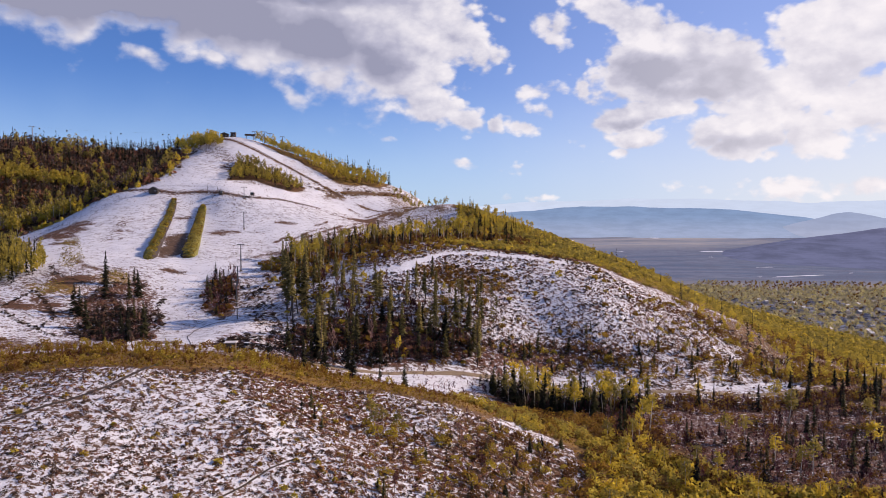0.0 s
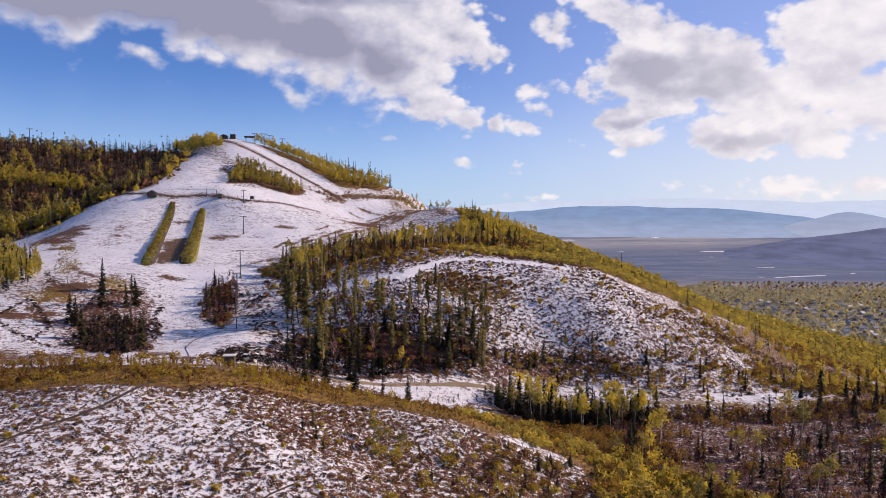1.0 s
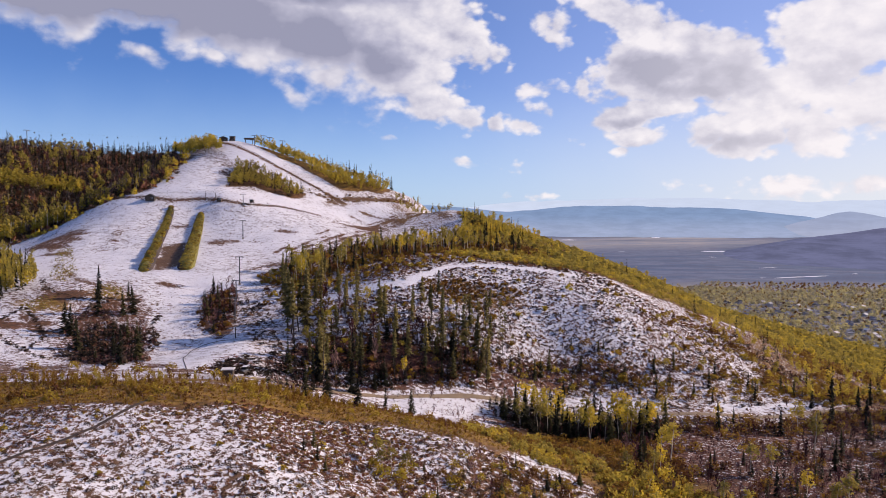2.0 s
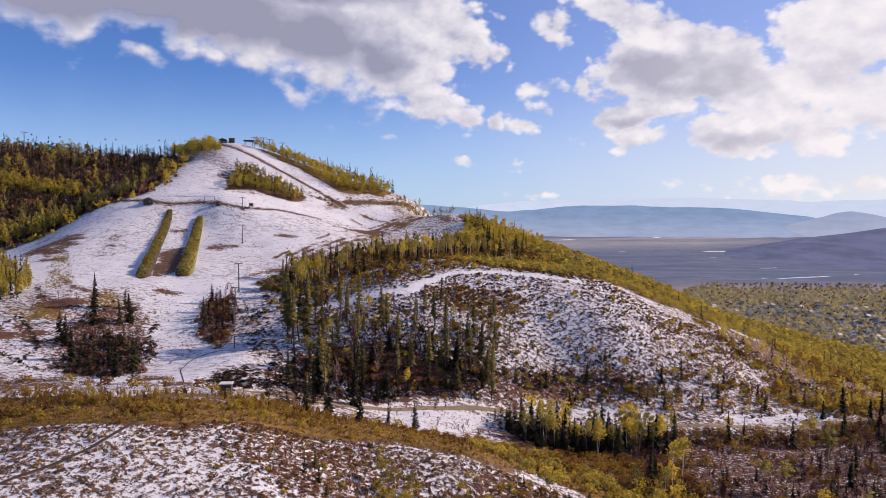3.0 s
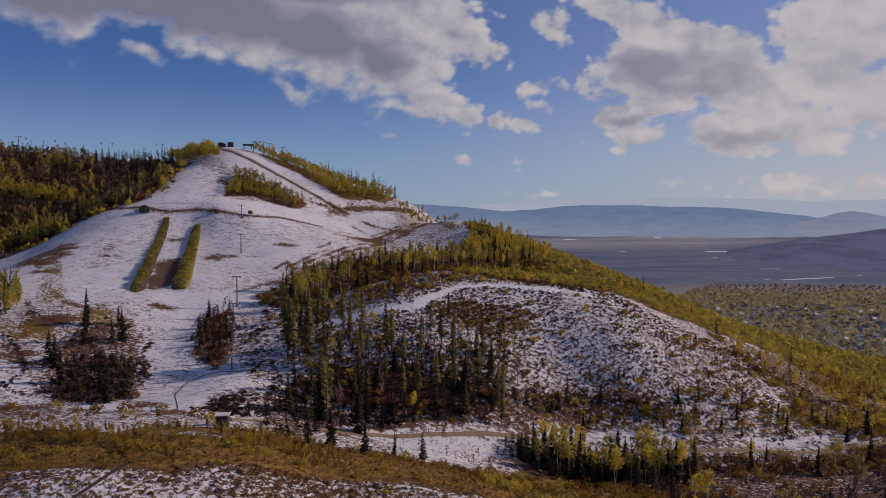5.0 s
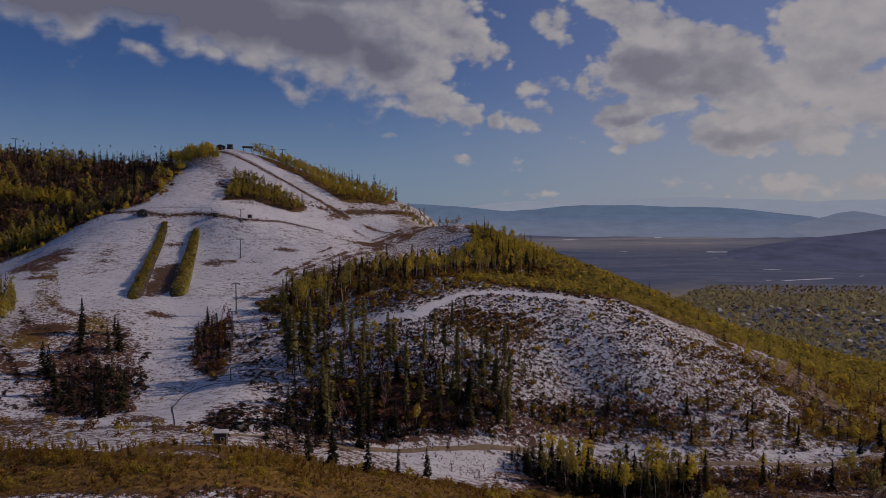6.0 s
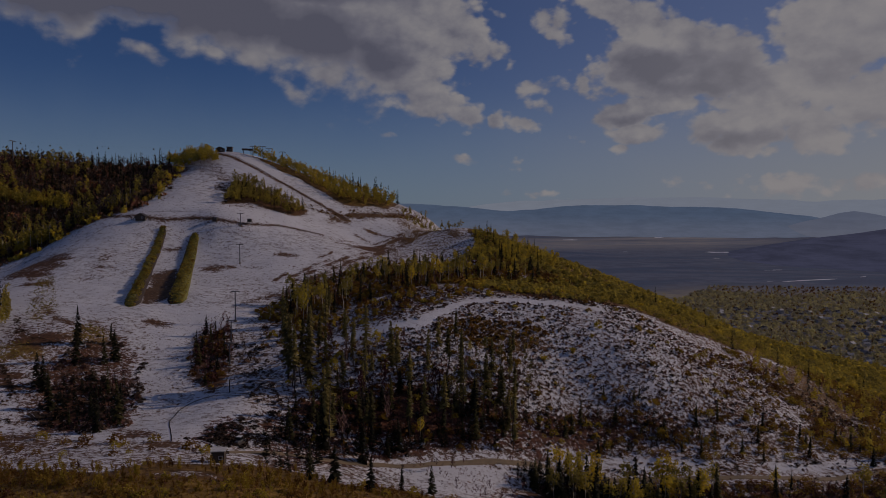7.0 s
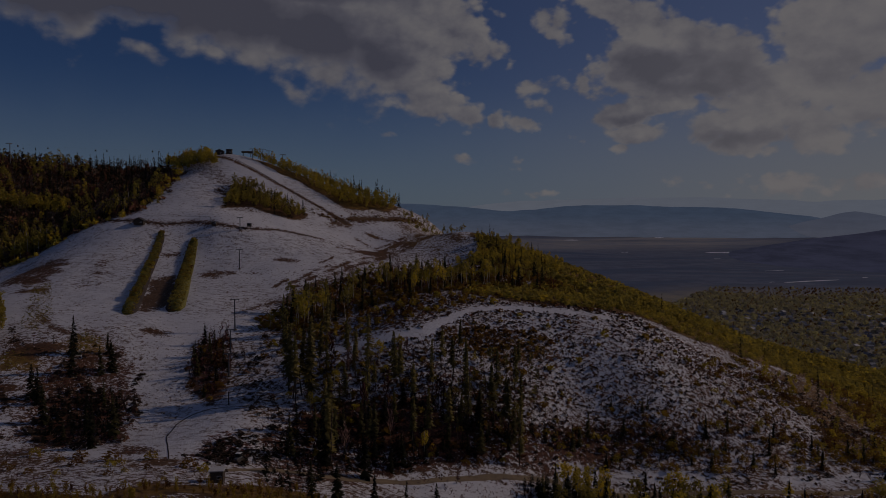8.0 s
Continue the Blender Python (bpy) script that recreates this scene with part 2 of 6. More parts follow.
def plain_mat(name, a, b, size=1.5, rough_=0.8, metal=0.0, relief=0.2):
    m, t, p, out = material(name)
    n1, n2 = noisen(t, spot(t), size, 5.0), noisen(t, spot(t), size * 9, 3.0)
    v = mathn(t, "ADD", mathn(t, "MULTIPLY", n1, 0.65), mathn(t, "MULTIPLY", n2, 0.35))
    link(t, ramp(t, v, [(0.3, a), (0.7, b)]), p.inputs["Base Color"])
    p.inputs["Roughness"].default_value, p.inputs["Metallic"].default_value = rough_, metal
    bump(t, p, n2, relief, 0.03)
    return m


bark_pale = plain_mat("pale_aspen_bark", (0.32, 0.28, 0.22), (0.62, 0.56, 0.46), 1.2)
bark_dark = plain_mat("dark_bark", (0.035, 0.024, 0.018), (0.10, 0.07, 0.05), 2.0)
steel = plain_mat("grey_steel", (0.10, 0.10, 0.11), (0.2, 0.2, 0.21), 2.0, 0.5, 0.6)
dark_wood = plain_mat("dark_wood", (0.03, 0.022, 0.018), (0.09, 0.065, 0.05), 3.0)
roof_dark = plain_mat("dark_roofing", (0.035, 0.03, 0.032), (0.08, 0.07, 0.07), 2.0)
roof_pale = plain_mat("pale_roofing", (0.45, 0.43, 0.42), (0.7, 0.68, 0.66), 2.0)
house_wall = plain_mat("house_plaster", (0.30, 0.28, 0.28), (0.62, 0.60, 0.60), 0.3)
glass_dark = plain_mat("dark_glass", (0.015, 0.018, 0.022), (0.03, 0.035, 0.04), 1.0, 0.1)
white_paint = plain_mat("white_paint", (0.6, 0.6, 0.6), (0.8, 0.8, 0.8), 2.0, 0.4)
dirt_mat = plain_mat("trodden_earth", (0.022, 0.013, 0.010), (0.068, 0.044, 0.032), 0.8)
road_mat = plain_mat("gravel_road", (0.15, 0.105, 0.065), (0.31, 0.225, 0.13), 0.35)


def ground_material():
    """Snow lying between brush and grass; how much snow, gold grass and bare earth there is comes from the plan."""
    m, t, p, out = material("snowy_ground")
    at = spot(t)
    cover = t.nodes.new("ShaderNodeSeparateColor")
    link(t, attr(t, "cover", "Color"), cover.inputs[0])
    plain = attr(t, "plain")
    clumps = noisen(t, at, 0.82, 6.0, 0.66, 0.4)
    patches = noisen(t, at, 0.085, 4.0, 0.6, 0.3)
    fine = noisen(t, at, 2.6, 4.0, 0.6)
    drawn = noisen(t, vecmath(t, "MULTIPLY", at, (0.30, 0.60, 0.3)), 1.0, 5.0, 0.65, 0.5)
    n = mathn(t, "ADD", mathn(t, "MULTIPLY", clumps, 0.54), mathn(t, "ADD", mathn(t, "MULTIPLY", patches, 0.08), mathn(t, "MULTIPLY", fine, 0.28)))
    n = mathn(t, "MULTIPLY_ADD", drawn, 0.12, n)
    # snow lies where the noise stays under the wanted cover
    wanted = mathn(t, "MULTIPLY_ADD", cover.outputs[0], 0.46, 0.27)
    mask = smooth(t, mathn(t, "SUBTRACT", wanted, n), -0.018, 0.03)
    # thin places, drawn out across the slope, where grass pricks through
    thin = mathn(t, "MULTIPLY", smooth(t, drawn, 0.485, 0.57), smooth(t, noisen(t, at, 0.022, 4.0, 0.6), 0.40, 0.58, 0.12, 1.0))
    pricks = smooth(t, noisen(t, vecmath(t, "MULTIPLY", at, (0.7, 1.4, 1.0)), 1.1, 5.0, 0.75), 0.43, 0.53)
    mask = mathn(t, "MULTIPLY", mask, mathn(t, "SUBTRACT", 1.0, mathn(t, "MULTIPLY", mathn(t, "MULTIPLY", thin, pricks), 0.62)))
    duff = ramp(t, noisen(t, at, 0.9, 5.0, 0.65), [(0.32, (0.016, 0.006, 0.006)), (0.5, (0.072, 0.024, 0.019)), (0.68, (0.21, 0.076, 0.048))])
    gold = ramp(t, noisen(t, at, 0.45, 6.0, 0.7), [(0.3, (0.058, 0.032, 0.012)), (0.5, (0.205, 0.115, 0.026)), (0.7, (0.37, 0.225, 0.052))])
    earth = ramp(t, noisen(t, at, 0.7, 5.0, 0.7), [(0.3, (0.050, 0.028, 0.018)), (0.7, (0.21, 0.128, 0.076))])
    base = mixc(t, cover.outputs[1], duff, gold)
    base = mixc(t, cover.outputs[2], base, earth)
    # the wide plain: woods, stubble and pasture in long strips, blued and paled as haze
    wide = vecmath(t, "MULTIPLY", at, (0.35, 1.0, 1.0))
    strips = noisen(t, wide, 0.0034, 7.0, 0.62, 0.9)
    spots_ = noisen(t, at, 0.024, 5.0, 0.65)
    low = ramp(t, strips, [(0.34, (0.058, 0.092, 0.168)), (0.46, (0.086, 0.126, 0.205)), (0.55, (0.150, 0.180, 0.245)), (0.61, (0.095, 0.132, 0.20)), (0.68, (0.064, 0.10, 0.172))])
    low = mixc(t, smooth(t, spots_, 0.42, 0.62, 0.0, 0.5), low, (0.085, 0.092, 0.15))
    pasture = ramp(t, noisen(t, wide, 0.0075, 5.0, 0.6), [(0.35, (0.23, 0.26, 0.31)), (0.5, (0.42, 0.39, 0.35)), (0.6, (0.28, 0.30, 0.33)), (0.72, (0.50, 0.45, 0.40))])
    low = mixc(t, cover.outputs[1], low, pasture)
    # town ground, its colour lightened with the same painted haze
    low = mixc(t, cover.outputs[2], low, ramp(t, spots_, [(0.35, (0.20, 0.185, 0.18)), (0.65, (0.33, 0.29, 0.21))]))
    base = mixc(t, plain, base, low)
    mask = mathn(t, "MULTIPLY", mask, mathn(t, "SUBTRACT", 1.0, plain))
    snow = mixc(t, mathn(t, "MULTIPLY_ADD", noisen(t, at, 0.05, 5.0, 0.6), 0.7, mathn(t, "MULTIPLY", noisen(t, at, 0.8, 4.0), 0.3)), (0.50, 0.495, 0.54), (0.88, 0.875, 0.885))
    link(t, mixc(t, mask, base, snow), p.inputs["Base Color"])
    p.inputs["Roughness"].default_value = 0.8
    p.inputs["Specular IOR Level"].default_value = 0.2
    h = mathn(t, "ADD", mathn(t, "MULTIPLY", clumps, 1.0), mathn(t, "MULTIPLY", fine, 0.3))
    bump(t, p, h, 0.55, 0.5)
    return m


ground_mat = ground_material()
turf_mat = plain_mat("olive_turf", (0.055, 0.050, 0.014), (0.27, 0.245, 0.052), 0.5, 0.9, 0.0, 0.6)


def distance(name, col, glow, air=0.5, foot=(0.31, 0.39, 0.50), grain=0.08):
    """Far hills through much air: a plain backdrop, haze painted as colour and glow."""
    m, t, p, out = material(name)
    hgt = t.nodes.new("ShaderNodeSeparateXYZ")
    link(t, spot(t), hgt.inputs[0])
    # mixes towards the painted haze colour low down
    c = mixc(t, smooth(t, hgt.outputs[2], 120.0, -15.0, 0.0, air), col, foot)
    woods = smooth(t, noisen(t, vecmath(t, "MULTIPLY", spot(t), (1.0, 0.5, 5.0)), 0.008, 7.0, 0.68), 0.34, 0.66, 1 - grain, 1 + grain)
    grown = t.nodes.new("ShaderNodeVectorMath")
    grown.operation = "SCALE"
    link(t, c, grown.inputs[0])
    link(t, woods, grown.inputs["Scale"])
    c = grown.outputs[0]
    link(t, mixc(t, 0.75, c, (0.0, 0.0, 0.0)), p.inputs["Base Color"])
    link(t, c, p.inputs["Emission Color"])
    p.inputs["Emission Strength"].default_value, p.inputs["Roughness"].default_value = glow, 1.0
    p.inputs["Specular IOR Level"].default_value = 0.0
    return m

# ---- the land: form lines in plan, (east, north, height), from which one smooth sheet is drawn ----
FORMS = {}
FORMS["ski_crest"] = [(-386, 560, 148), (-322, 540, 150), (-244, 530, 136), (-196, 530, 136), (-163, 563, 160), (-137, 590, 151), (-104, 610, 130), (-66, 600, 117), (-41, 575, 117), (-18, 540, 112.5), (6, 490, 107), (17, 465, 102.5)]
FORMS["ski_face"] = [(-177, 505, 138), (-144, 490, 131), (-97, 480, 119), (-169, 433, 115), (-131, 436, 115), (-107, 445, 112), (-141, 424, 105), (-106, 394, 94), (-52, 470, 102), (-73, 425, 99), (-78, 360, 84), (-111, 329, 81), (-131, 324, 81), (-87, 318, 77), (-203, 440, 111), (-208, 375, 89), (-172, 360, 89), (-216, 390, 87), (-222, 370, 81), (-218, 450, 103)]
FORMS["ski_foot"] = [(-152, 270, 74), (-166, 275, 75), (-146, 290, 78), (-105, 283, 70), (-72, 256, 64), (-98, 229, 61), (-98, 207, 63), (-59, 201, 63), (-66, 248, 64), (-130, 215, 62), (-84, 240, 61), (-55, 235, 60)]
FORMS["dome_crest"] = [(-44, 400, 88), (-28, 430, 91), (-7, 440, 91), (25, 412, 93), (44, 370, 83), (60, 345, 80), (99, 360, 70), (146, 396, 52), (205, 445, 36), (255, 470, 23), (310, 490, 7), (192, 405, 32), (240, 415, 17)]
FORMS["dome_face"] = [(-65, 320, 76), (-45, 315, 79), (-25, 301, 82), (-4, 333, 87), (46, 325, 80), (23, 302, 73), (60, 297, 65), (38, 288, 59), (13, 268, 57), (-15, 253, 57), (-47, 250, 60), (76, 275, 44), (99, 310, 55), (123, 310, 43), (148, 310, 36), (193, 330, 28)]
FORMS["draw"] = [(-42, 225, 55), (-18, 228, 49), (7, 235, 45), (42, 250, 38), (80, 258, 39), (115, 257, 34), (147, 265, 35), (168, 265, 31), (25, 209, 42), (51, 222, 38), (78, 215, 37), (103, 200, 35), (-4, 212, 49)]
FORMS["knoll"] = [(-103, 170, 66), (-86, 168, 67), (-64, 155, 67), (-44, 172, 64), (-30, 172, 60), (-20, 178, 58), (4, 180, 53), (24, 186, 45), (40, 186, 41), (-70, 132, 64), (-46, 132, 58), (-37, 145, 60), (-13, 160, 53), (-29, 130, 54), (2, 150, 49), (-72, 118, 62), (27, 160, 40), (53, 165, 37), (83, 160, 38)]
FORMS["back"] = [(-500, 560, 150), (-400, 470, 125), (-300, 380, 88), (-230, 260, 72), (-230, 180, 66), (-230, 60, 52), (-100, 60, 45), (0, 60, 38), (100, 60, 30), (250, 60, 22), (260, 160, 25), (330, 300, 20)]
FORMS["rear"] = [(-520, 750, 120), (-300, 760, 85), (-100, 780, 30), (60, 700, 10), (150, 560, 20), (120, 480, 58), (240, 560, 0), (60, 520, 72), (0, 520, 88), (340, 570, -22)]
FORMS["plain"] = [(-500, 1000, -40), (-200, 1000, -45), (80, 900, -50), (200, 700, -40), (300, 660, -36), (450, 540, -32), (480, 330, -20), (480, 100, -5), (480, -80, 0)]
KNOTS = np.array([p for line in FORMS.values() for p in line], float)


def spline_weights():
    """A smooth plate bent over the form lines, a little stiff so that it glides over small steps."""
    k = len(KNOTS)
    d = np.linalg.norm(KNOTS[:, None, :2] - KNOTS[None, :, :2], axis=2) / 100
    a = np.zeros((k + 3, k + 3))
    a[:k, :k] = np.where(d > 0, d * d * np.log(d + 1e-12), 0) + np.eye(k) * 0.004
    a[:k, k], a[:k, k + 1:] = 1, KNOTS[:, :2] / 100
    a[k:, :k] = a[:k, k:].T
    return np.linalg.solve(a, np.concatenate([KNOTS[:, 2], np.zeros(3)]))


PLATE = spline_weights()


def lattice(x, y, seed):
    """Smooth value noise on a unit lattice, -1 to 1."""
    xi, yi = np.floor(x).astype(np.int64), np.floor(y).astype(np.int64)
    fx, fy = x - xi, y - yi
    fx, fy = fx * fx * (3 - 2 * fx), fy * fy * (3 - 2 * fy)

    def h(i, j):
        n = (i * 374761393 + j * 668265263 + seed * 974634777) & 0xFFFFFFFF
        n = ((n ^ (n >> 13)) * 1274126177) & 0xFFFFFFFF
        return ((n ^ (n >> 16)) & 0xFFFF) / 32767.5 - 1

    return (h(xi, yi) * (1 - fx) + h(xi + 1, yi) * fx) * (1 - fy) + (h(xi, yi + 1) * (1 - fx) + h(xi + 1, yi + 1) * fx) * fy


def rough(x, y, size, seed, octaves=4):
    total, amp = 0, 1.0
    for o in range(octaves):
        total = total + amp * lattice(x / size + 17.3 * o, y / size - 9.1 * o, seed + o)
        size, amp = size / 2, amp / 2
    return total / 1.6


def step(v, lo, hi):
    s = np.clip((v - lo) / (hi - lo), 0, 1)
    return s * s * (3 - 2 * s)


def height(x, y, detail=True):
    """The ground's height over the plan."""
    x, y = np.atleast_1d(np.asarray(x, float)), np.atleast_1d(np.asarray(y, float))
    z = np.empty_like(x)
    for i in range(0, len(x), 20000):
        s = slice(i, i + 20000)
        d = np.hypot(x[s, None] - KNOTS[None, :, 0], y[s, None] - KNOTS[None, :, 1]) / 100
        k = len(KNOTS)
        z[s] = (d * d * np.log(d + 1e-12)) @ PLATE[:k] + PLATE[k] + PLATE[k + 1] * x[s] / 100 + PLATE[k + 2] * y[s] / 100
    plain = -52.0 + 54.0 * step(np.hypot(x, y), 3000, 4700) + 1.5 * rough(x, y, 400, 5, 2)
    z = np.clip(z, -60, 175)
    z = np.where(z > plain + 6, z, plain + 6 * np.exp(np.minimum(z - plain - 6, 0) / 6))
    far = np.maximum(np.maximum(step(y, 800, 1100), step(x, 330, 520)), step(-y, 60, 700))
    left = step(-x, 380, 900)
    z = z * (1 - far) + plain * far
    z = z * (1 - left) + left * (1 - far) * (90 + 12 * rough(x, y, 300, 8)) + left * far * plain
    if detail:
        near = 1 - np.clip(far + left, 0, 1)
        z = z + near * (0.7 * rough(x, y, 26, 3, 3) + 0.22 * rough(x, y, 5, 11, 2))
    return z


def ticks(lo, hi, fine_lo, fine_hi, fine, grow):
    """Grid lines, close in the middle and wider and wider outwards."""
    mid = list(np.arange(fine_lo, fine_hi + fine / 2, fine))
    out, v, s = [], mid[-1], fine
    while v < hi:
        s *= grow
        v += s
        out.append(v)
    low, v, s = [], mid[0], fine
    while v > lo:
        s *= grow
        v -= s
        low.append(v)
    return np.array(low[::-1] + mid + out)
# ---- plan of the ground cover: outlines in metres ----
PLAN = {}
PLAN["piste"] = [(-184, 532), (-175, 444), (-203, 437), (-222, 428), (-245, 416), (-262, 402), (-258, 380), (-151, 275), (-175, 262), (-150, 205), (-77, 203), (-53, 224), (-57, 235), (-83, 280), (-84, 316), (-78, 360), (-52, 415), (-29, 481), (-37, 508), (-68, 486), (-92, 474), (-130, 454), (-145, 500)]
PLAN["summit"] = [(-178, 570), (-150, 575), (-65, 496), (-81, 474), (-106, 489), (-148, 515)]
PLAN["shoulder"] = [(-34, 474), (-2, 448), (6, 475), (-18, 535), (-37, 518)]
PLAN["pit"] = [(-140, 370), (-130, 376), (-117, 330), (-128, 329)]
PLAN["island"] = [(-133, 459), (-140, 502), (-133, 506), (-90, 482), (-93, 468), (-123, 470)]
PLAN["patch_a"] = [(-119, 232), (-128, 254), (-128, 265), (-130, 280), (-126, 293), (-117, 288), (-99, 260), (-90, 228), (-103, 222)]
PLAN["patch_dark"] = [(-110, 226), (-120, 253), (-116, 262), (-106, 263), (-92, 229)]
PLAN["foot_dark"] = [(-50, 206), (-58, 240), (-48, 246), (-35, 246), (-16, 246), (3, 251), (1, 246), (-16, 240), (-29, 234), (-38, 224), (-42, 200)]
PLAN["belt_far"] = [(-72, 184), (-72, 193), (-60, 193), (-54, 193), (-48, 204), (-40, 207), (-27, 192), (-27, 180), (-39, 178), (-52, 184)]
PLAN["patch_b"] = [(-90, 271), (-95, 298), (-88, 315), (-76, 273), (-78, 257)]
PLAN["dome_path"] = [(-50, 290.5), (-32, 291), (-18, 295.5), (0, 318), (19, 326), (55, 330), (55, 326), (19, 322), (1, 314.5), (-15, 292.5), (-31, 287.5), (-48, 287)]
PLAN["dome_snow"] = [(19, 326), (61, 341), (86, 324), (132, 339), (95, 296), (60, 282), (34, 286), (17, 293), (-1, 303)]
PLAN["gold_ridge"] = [(-1, 394), (35, 394), (60, 348), (88, 337), (123, 352), (150, 372), (190, 392), (240, 412), (300, 440), (300, 465), (189, 425), (146, 405), (96, 375), (65, 381), (47, 402), (25, 418)]
PLAN["dome_gold"] = [(-14, 296), (0, 303), (12, 304), (28, 309), (30, 301), (14, 292), (4, 288), (-8, 290)]
PLAN["crest_gold"] = [(0, 340), (20, 334), (58, 340), (62, 350), (47, 385), (20, 375), (2, 362)]
PLAN["foot"] = [(-52, 232), (-48, 252), (-18, 264), (18, 268), (18, 252), (-16, 238), (-30, 230), (-40, 226)]
PLAN["shoulder_gold"] = [(0, 428), (10, 452), (8, 474), (30, 478), (52, 420), (46, 396), (24, 412)]
PLAN["rear_gold"] = [(44, 396), (60, 381), (96, 375), (146, 405), (189, 425), (300, 465), (300, 540), (150, 525), (60, 545), (10, 505), (10, 470), (30, 470)]
PLAN["road_right"] = [(116, 268), (136, 280), (165, 292), (205, 306), (210, 286), (160, 262), (128, 250)]
PLAN["knoll_back"] = [(-10, 205), (30, 200), (60, 188), (62, 222), (30, 226), (8, 212)]
PLAN["above_path"] = [(-58, 300), (-46, 322), (-21, 335), (2, 347), (18, 333), (0, 322), (-20, 300), (-48, 293)]
PLAN["belt_back"] = [(-130, 182), (-69, 168), (-45, 176), (-38, 192), (-60, 182), (-100, 188)]
PLAN["draw_snow"] = [(-33, 229), (-19, 233), (12, 245), (22, 243), (12, 231), (7, 205), (-4, 215), (-14, 222)]
PLAN["knoll_gold"] = [(-143, 195), (-117, 190), (-69, 178), (-50, 182), (-38, 196), (-25, 210), (3, 210), (28, 203), (44, 190), (36, 182), (21, 184), (2, 178), (-20, 177), (-47, 168), (-65, 157), (-93, 153), (-118, 160), (-150, 165)]
PLAN["knoll_red"] = [(-50, 168), (-29, 172), (-11, 172), (-4, 160), (-8, 131), (-22, 127), (-28, 143), (-38, 150)]
PLAN["knoll_shrub"] = [(-20, 160), (-6, 169), (30, 182), (31, 157), (-14, 125), (-10, 150)]
PLAN["gold_right"] = [(37, 186), (49, 201), (65, 178), (79, 164), (120, 165), (110, 120), (22, 115)]
PLAN["green_1"] = [(-136, 287), (-134, 298), (-126, 296), (-126, 287)]
PLAN["green_2"] = [(-151, 268), (-144, 273), (-139, 269), (-145, 264)]
PLAN["valley"] = [(-10, 226), (12, 236), (52, 253), (78, 255), (136, 270), (230, 330), (400, 300), (400, 0), (60, 80), (35, 150), (40, 190)]
PLAN["wood_left"] = [(-520, 620), (-420, 610), (-330, 595), (-250, 580), (-209, 575), (-184, 532), (-175, 446), (-201, 437), (-216, 430), (-232, 422), (-262, 404), (-340, 388), (-520, 430)]
PLAN["yellow_left"] = [(-420, 500), (-240, 500), (-236, 488), (-420, 484)]
PLAN["wood_left_low"] = [(-251, 388), (-223, 350), (-161, 288), (-158, 272), (-185, 262), (-260, 300)]
PLAN["wood_top"] = [(-209, 571), (-190, 576), (-172, 560), (-157, 530), (-187, 541)]
PLAN["wood_ridge"] = [(-146, 562), (-118, 560), (-60, 545), (-38, 540), (-45, 522), (-71, 509), (-106, 533), (-134, 551)]
PLAN["wood_saddle"] = [(-38, 528), (-18, 545), (6, 485), (-2, 478), (-34, 512)]
PLAN["wood_crest"] = [(-81, 326), (-65, 372), (-46, 404), (-28, 420), (24, 413), (49, 382), (40, 372), (18, 362), (2, 348), (-21, 336), (-46, 324), (-62, 307)]
PLAN["wood_dome_left"] = [(-75, 302), (-79, 327), (-56, 325), (-36, 286), (-31, 244), (-42, 232), (-50, 242), (-61, 270)]
PLAN["wood_front"] = [(-48, 280), (-18, 285), (17, 290), (20, 270), (15, 252), (-16, 239), (-30, 234), (-40, 230)]
PLAN["wood_low_right"] = [(20, 270), (48, 286), (82, 289), (117, 293), (142, 288), (106, 268), (63, 263), (23, 258)]
PLAN["wood_draw"] = [(10, 235), (22, 245), (52, 249), (71, 247), (63, 227), (38, 225), (21, 229)]
PLAN["wood_valley"] = [(52, 246), (78, 248), (136, 263), (171, 275), (170, 233), (125, 150), (65, 162), (54, 174), (45, 195)]
PLAN["wood_east"] = [(106, 338), (135, 356), (160, 376), (200, 394), (245, 405), (245, 328), (180, 296), (138, 276), (118, 282), (126, 312)]
PLAN["low_left"] = [(-170, 272), (-157, 273), (-155, 286), (-172, 316), (-190, 336), (-215, 360), (-240, 390), (-240, 340)]
PLAN["olive_a"] = [(-158, 301), (-184, 358), (-179, 362), (-156, 321), (-149, 295)]
PLAN["olive_b"] = [(-150, 268), (-153, 275), (-143, 280), (-138, 272)]
PLAN["olive_c"] = [(-132, 283), (-137, 294), (-131, 299), (-124, 291), (-127, 282)]
PLAN["clearing"] = [(60, 237), (74, 242), (95, 238), (116, 250), (113, 237), (86, 218), (66, 210), (56, 218)]
PLAN["draw_strip"] = [(-26, 231), (-14, 237), (3, 241), (11, 243), (9, 235), (1, 220), (-8, 215), (-18, 224)]
PLAN["dome_right"] = [(90, 338), (124, 352), (132, 332), (103, 286), (79, 278), (65, 283), (75, 297)]
PLAN["roadside"] = [(35, 259), (62, 273), (90, 281), (123, 292), (150, 285), (126, 264), (91, 253), (62, 252)]
PLAN["draw_black"] = [(10, 245), (22, 248), (38, 251), (54, 250), (56, 241), (36, 224), (21, 229), (12, 236)]
PLAN["dome_base"] = [(-5, 243), (-5, 258), (13, 266), (37, 276), (67, 279), (78, 273), (53, 265), (24, 256)]
PLAN["fringe"] = [(-135, 195), (-135, 222), (-110, 222), (-86, 219), (-72, 215), (-60, 206), (-58, 196), (-100, 190)]
PLAN["slash"] = [(-69, 214), (-58, 218), (-57, 226), (-62, 236), (-66, 240), (-70, 234)]
PLAN["valley_edge"] = [(50, 236), (78, 238), (136, 253), (180, 275), (180, 292), (138, 271), (79, 255), (53, 254)]
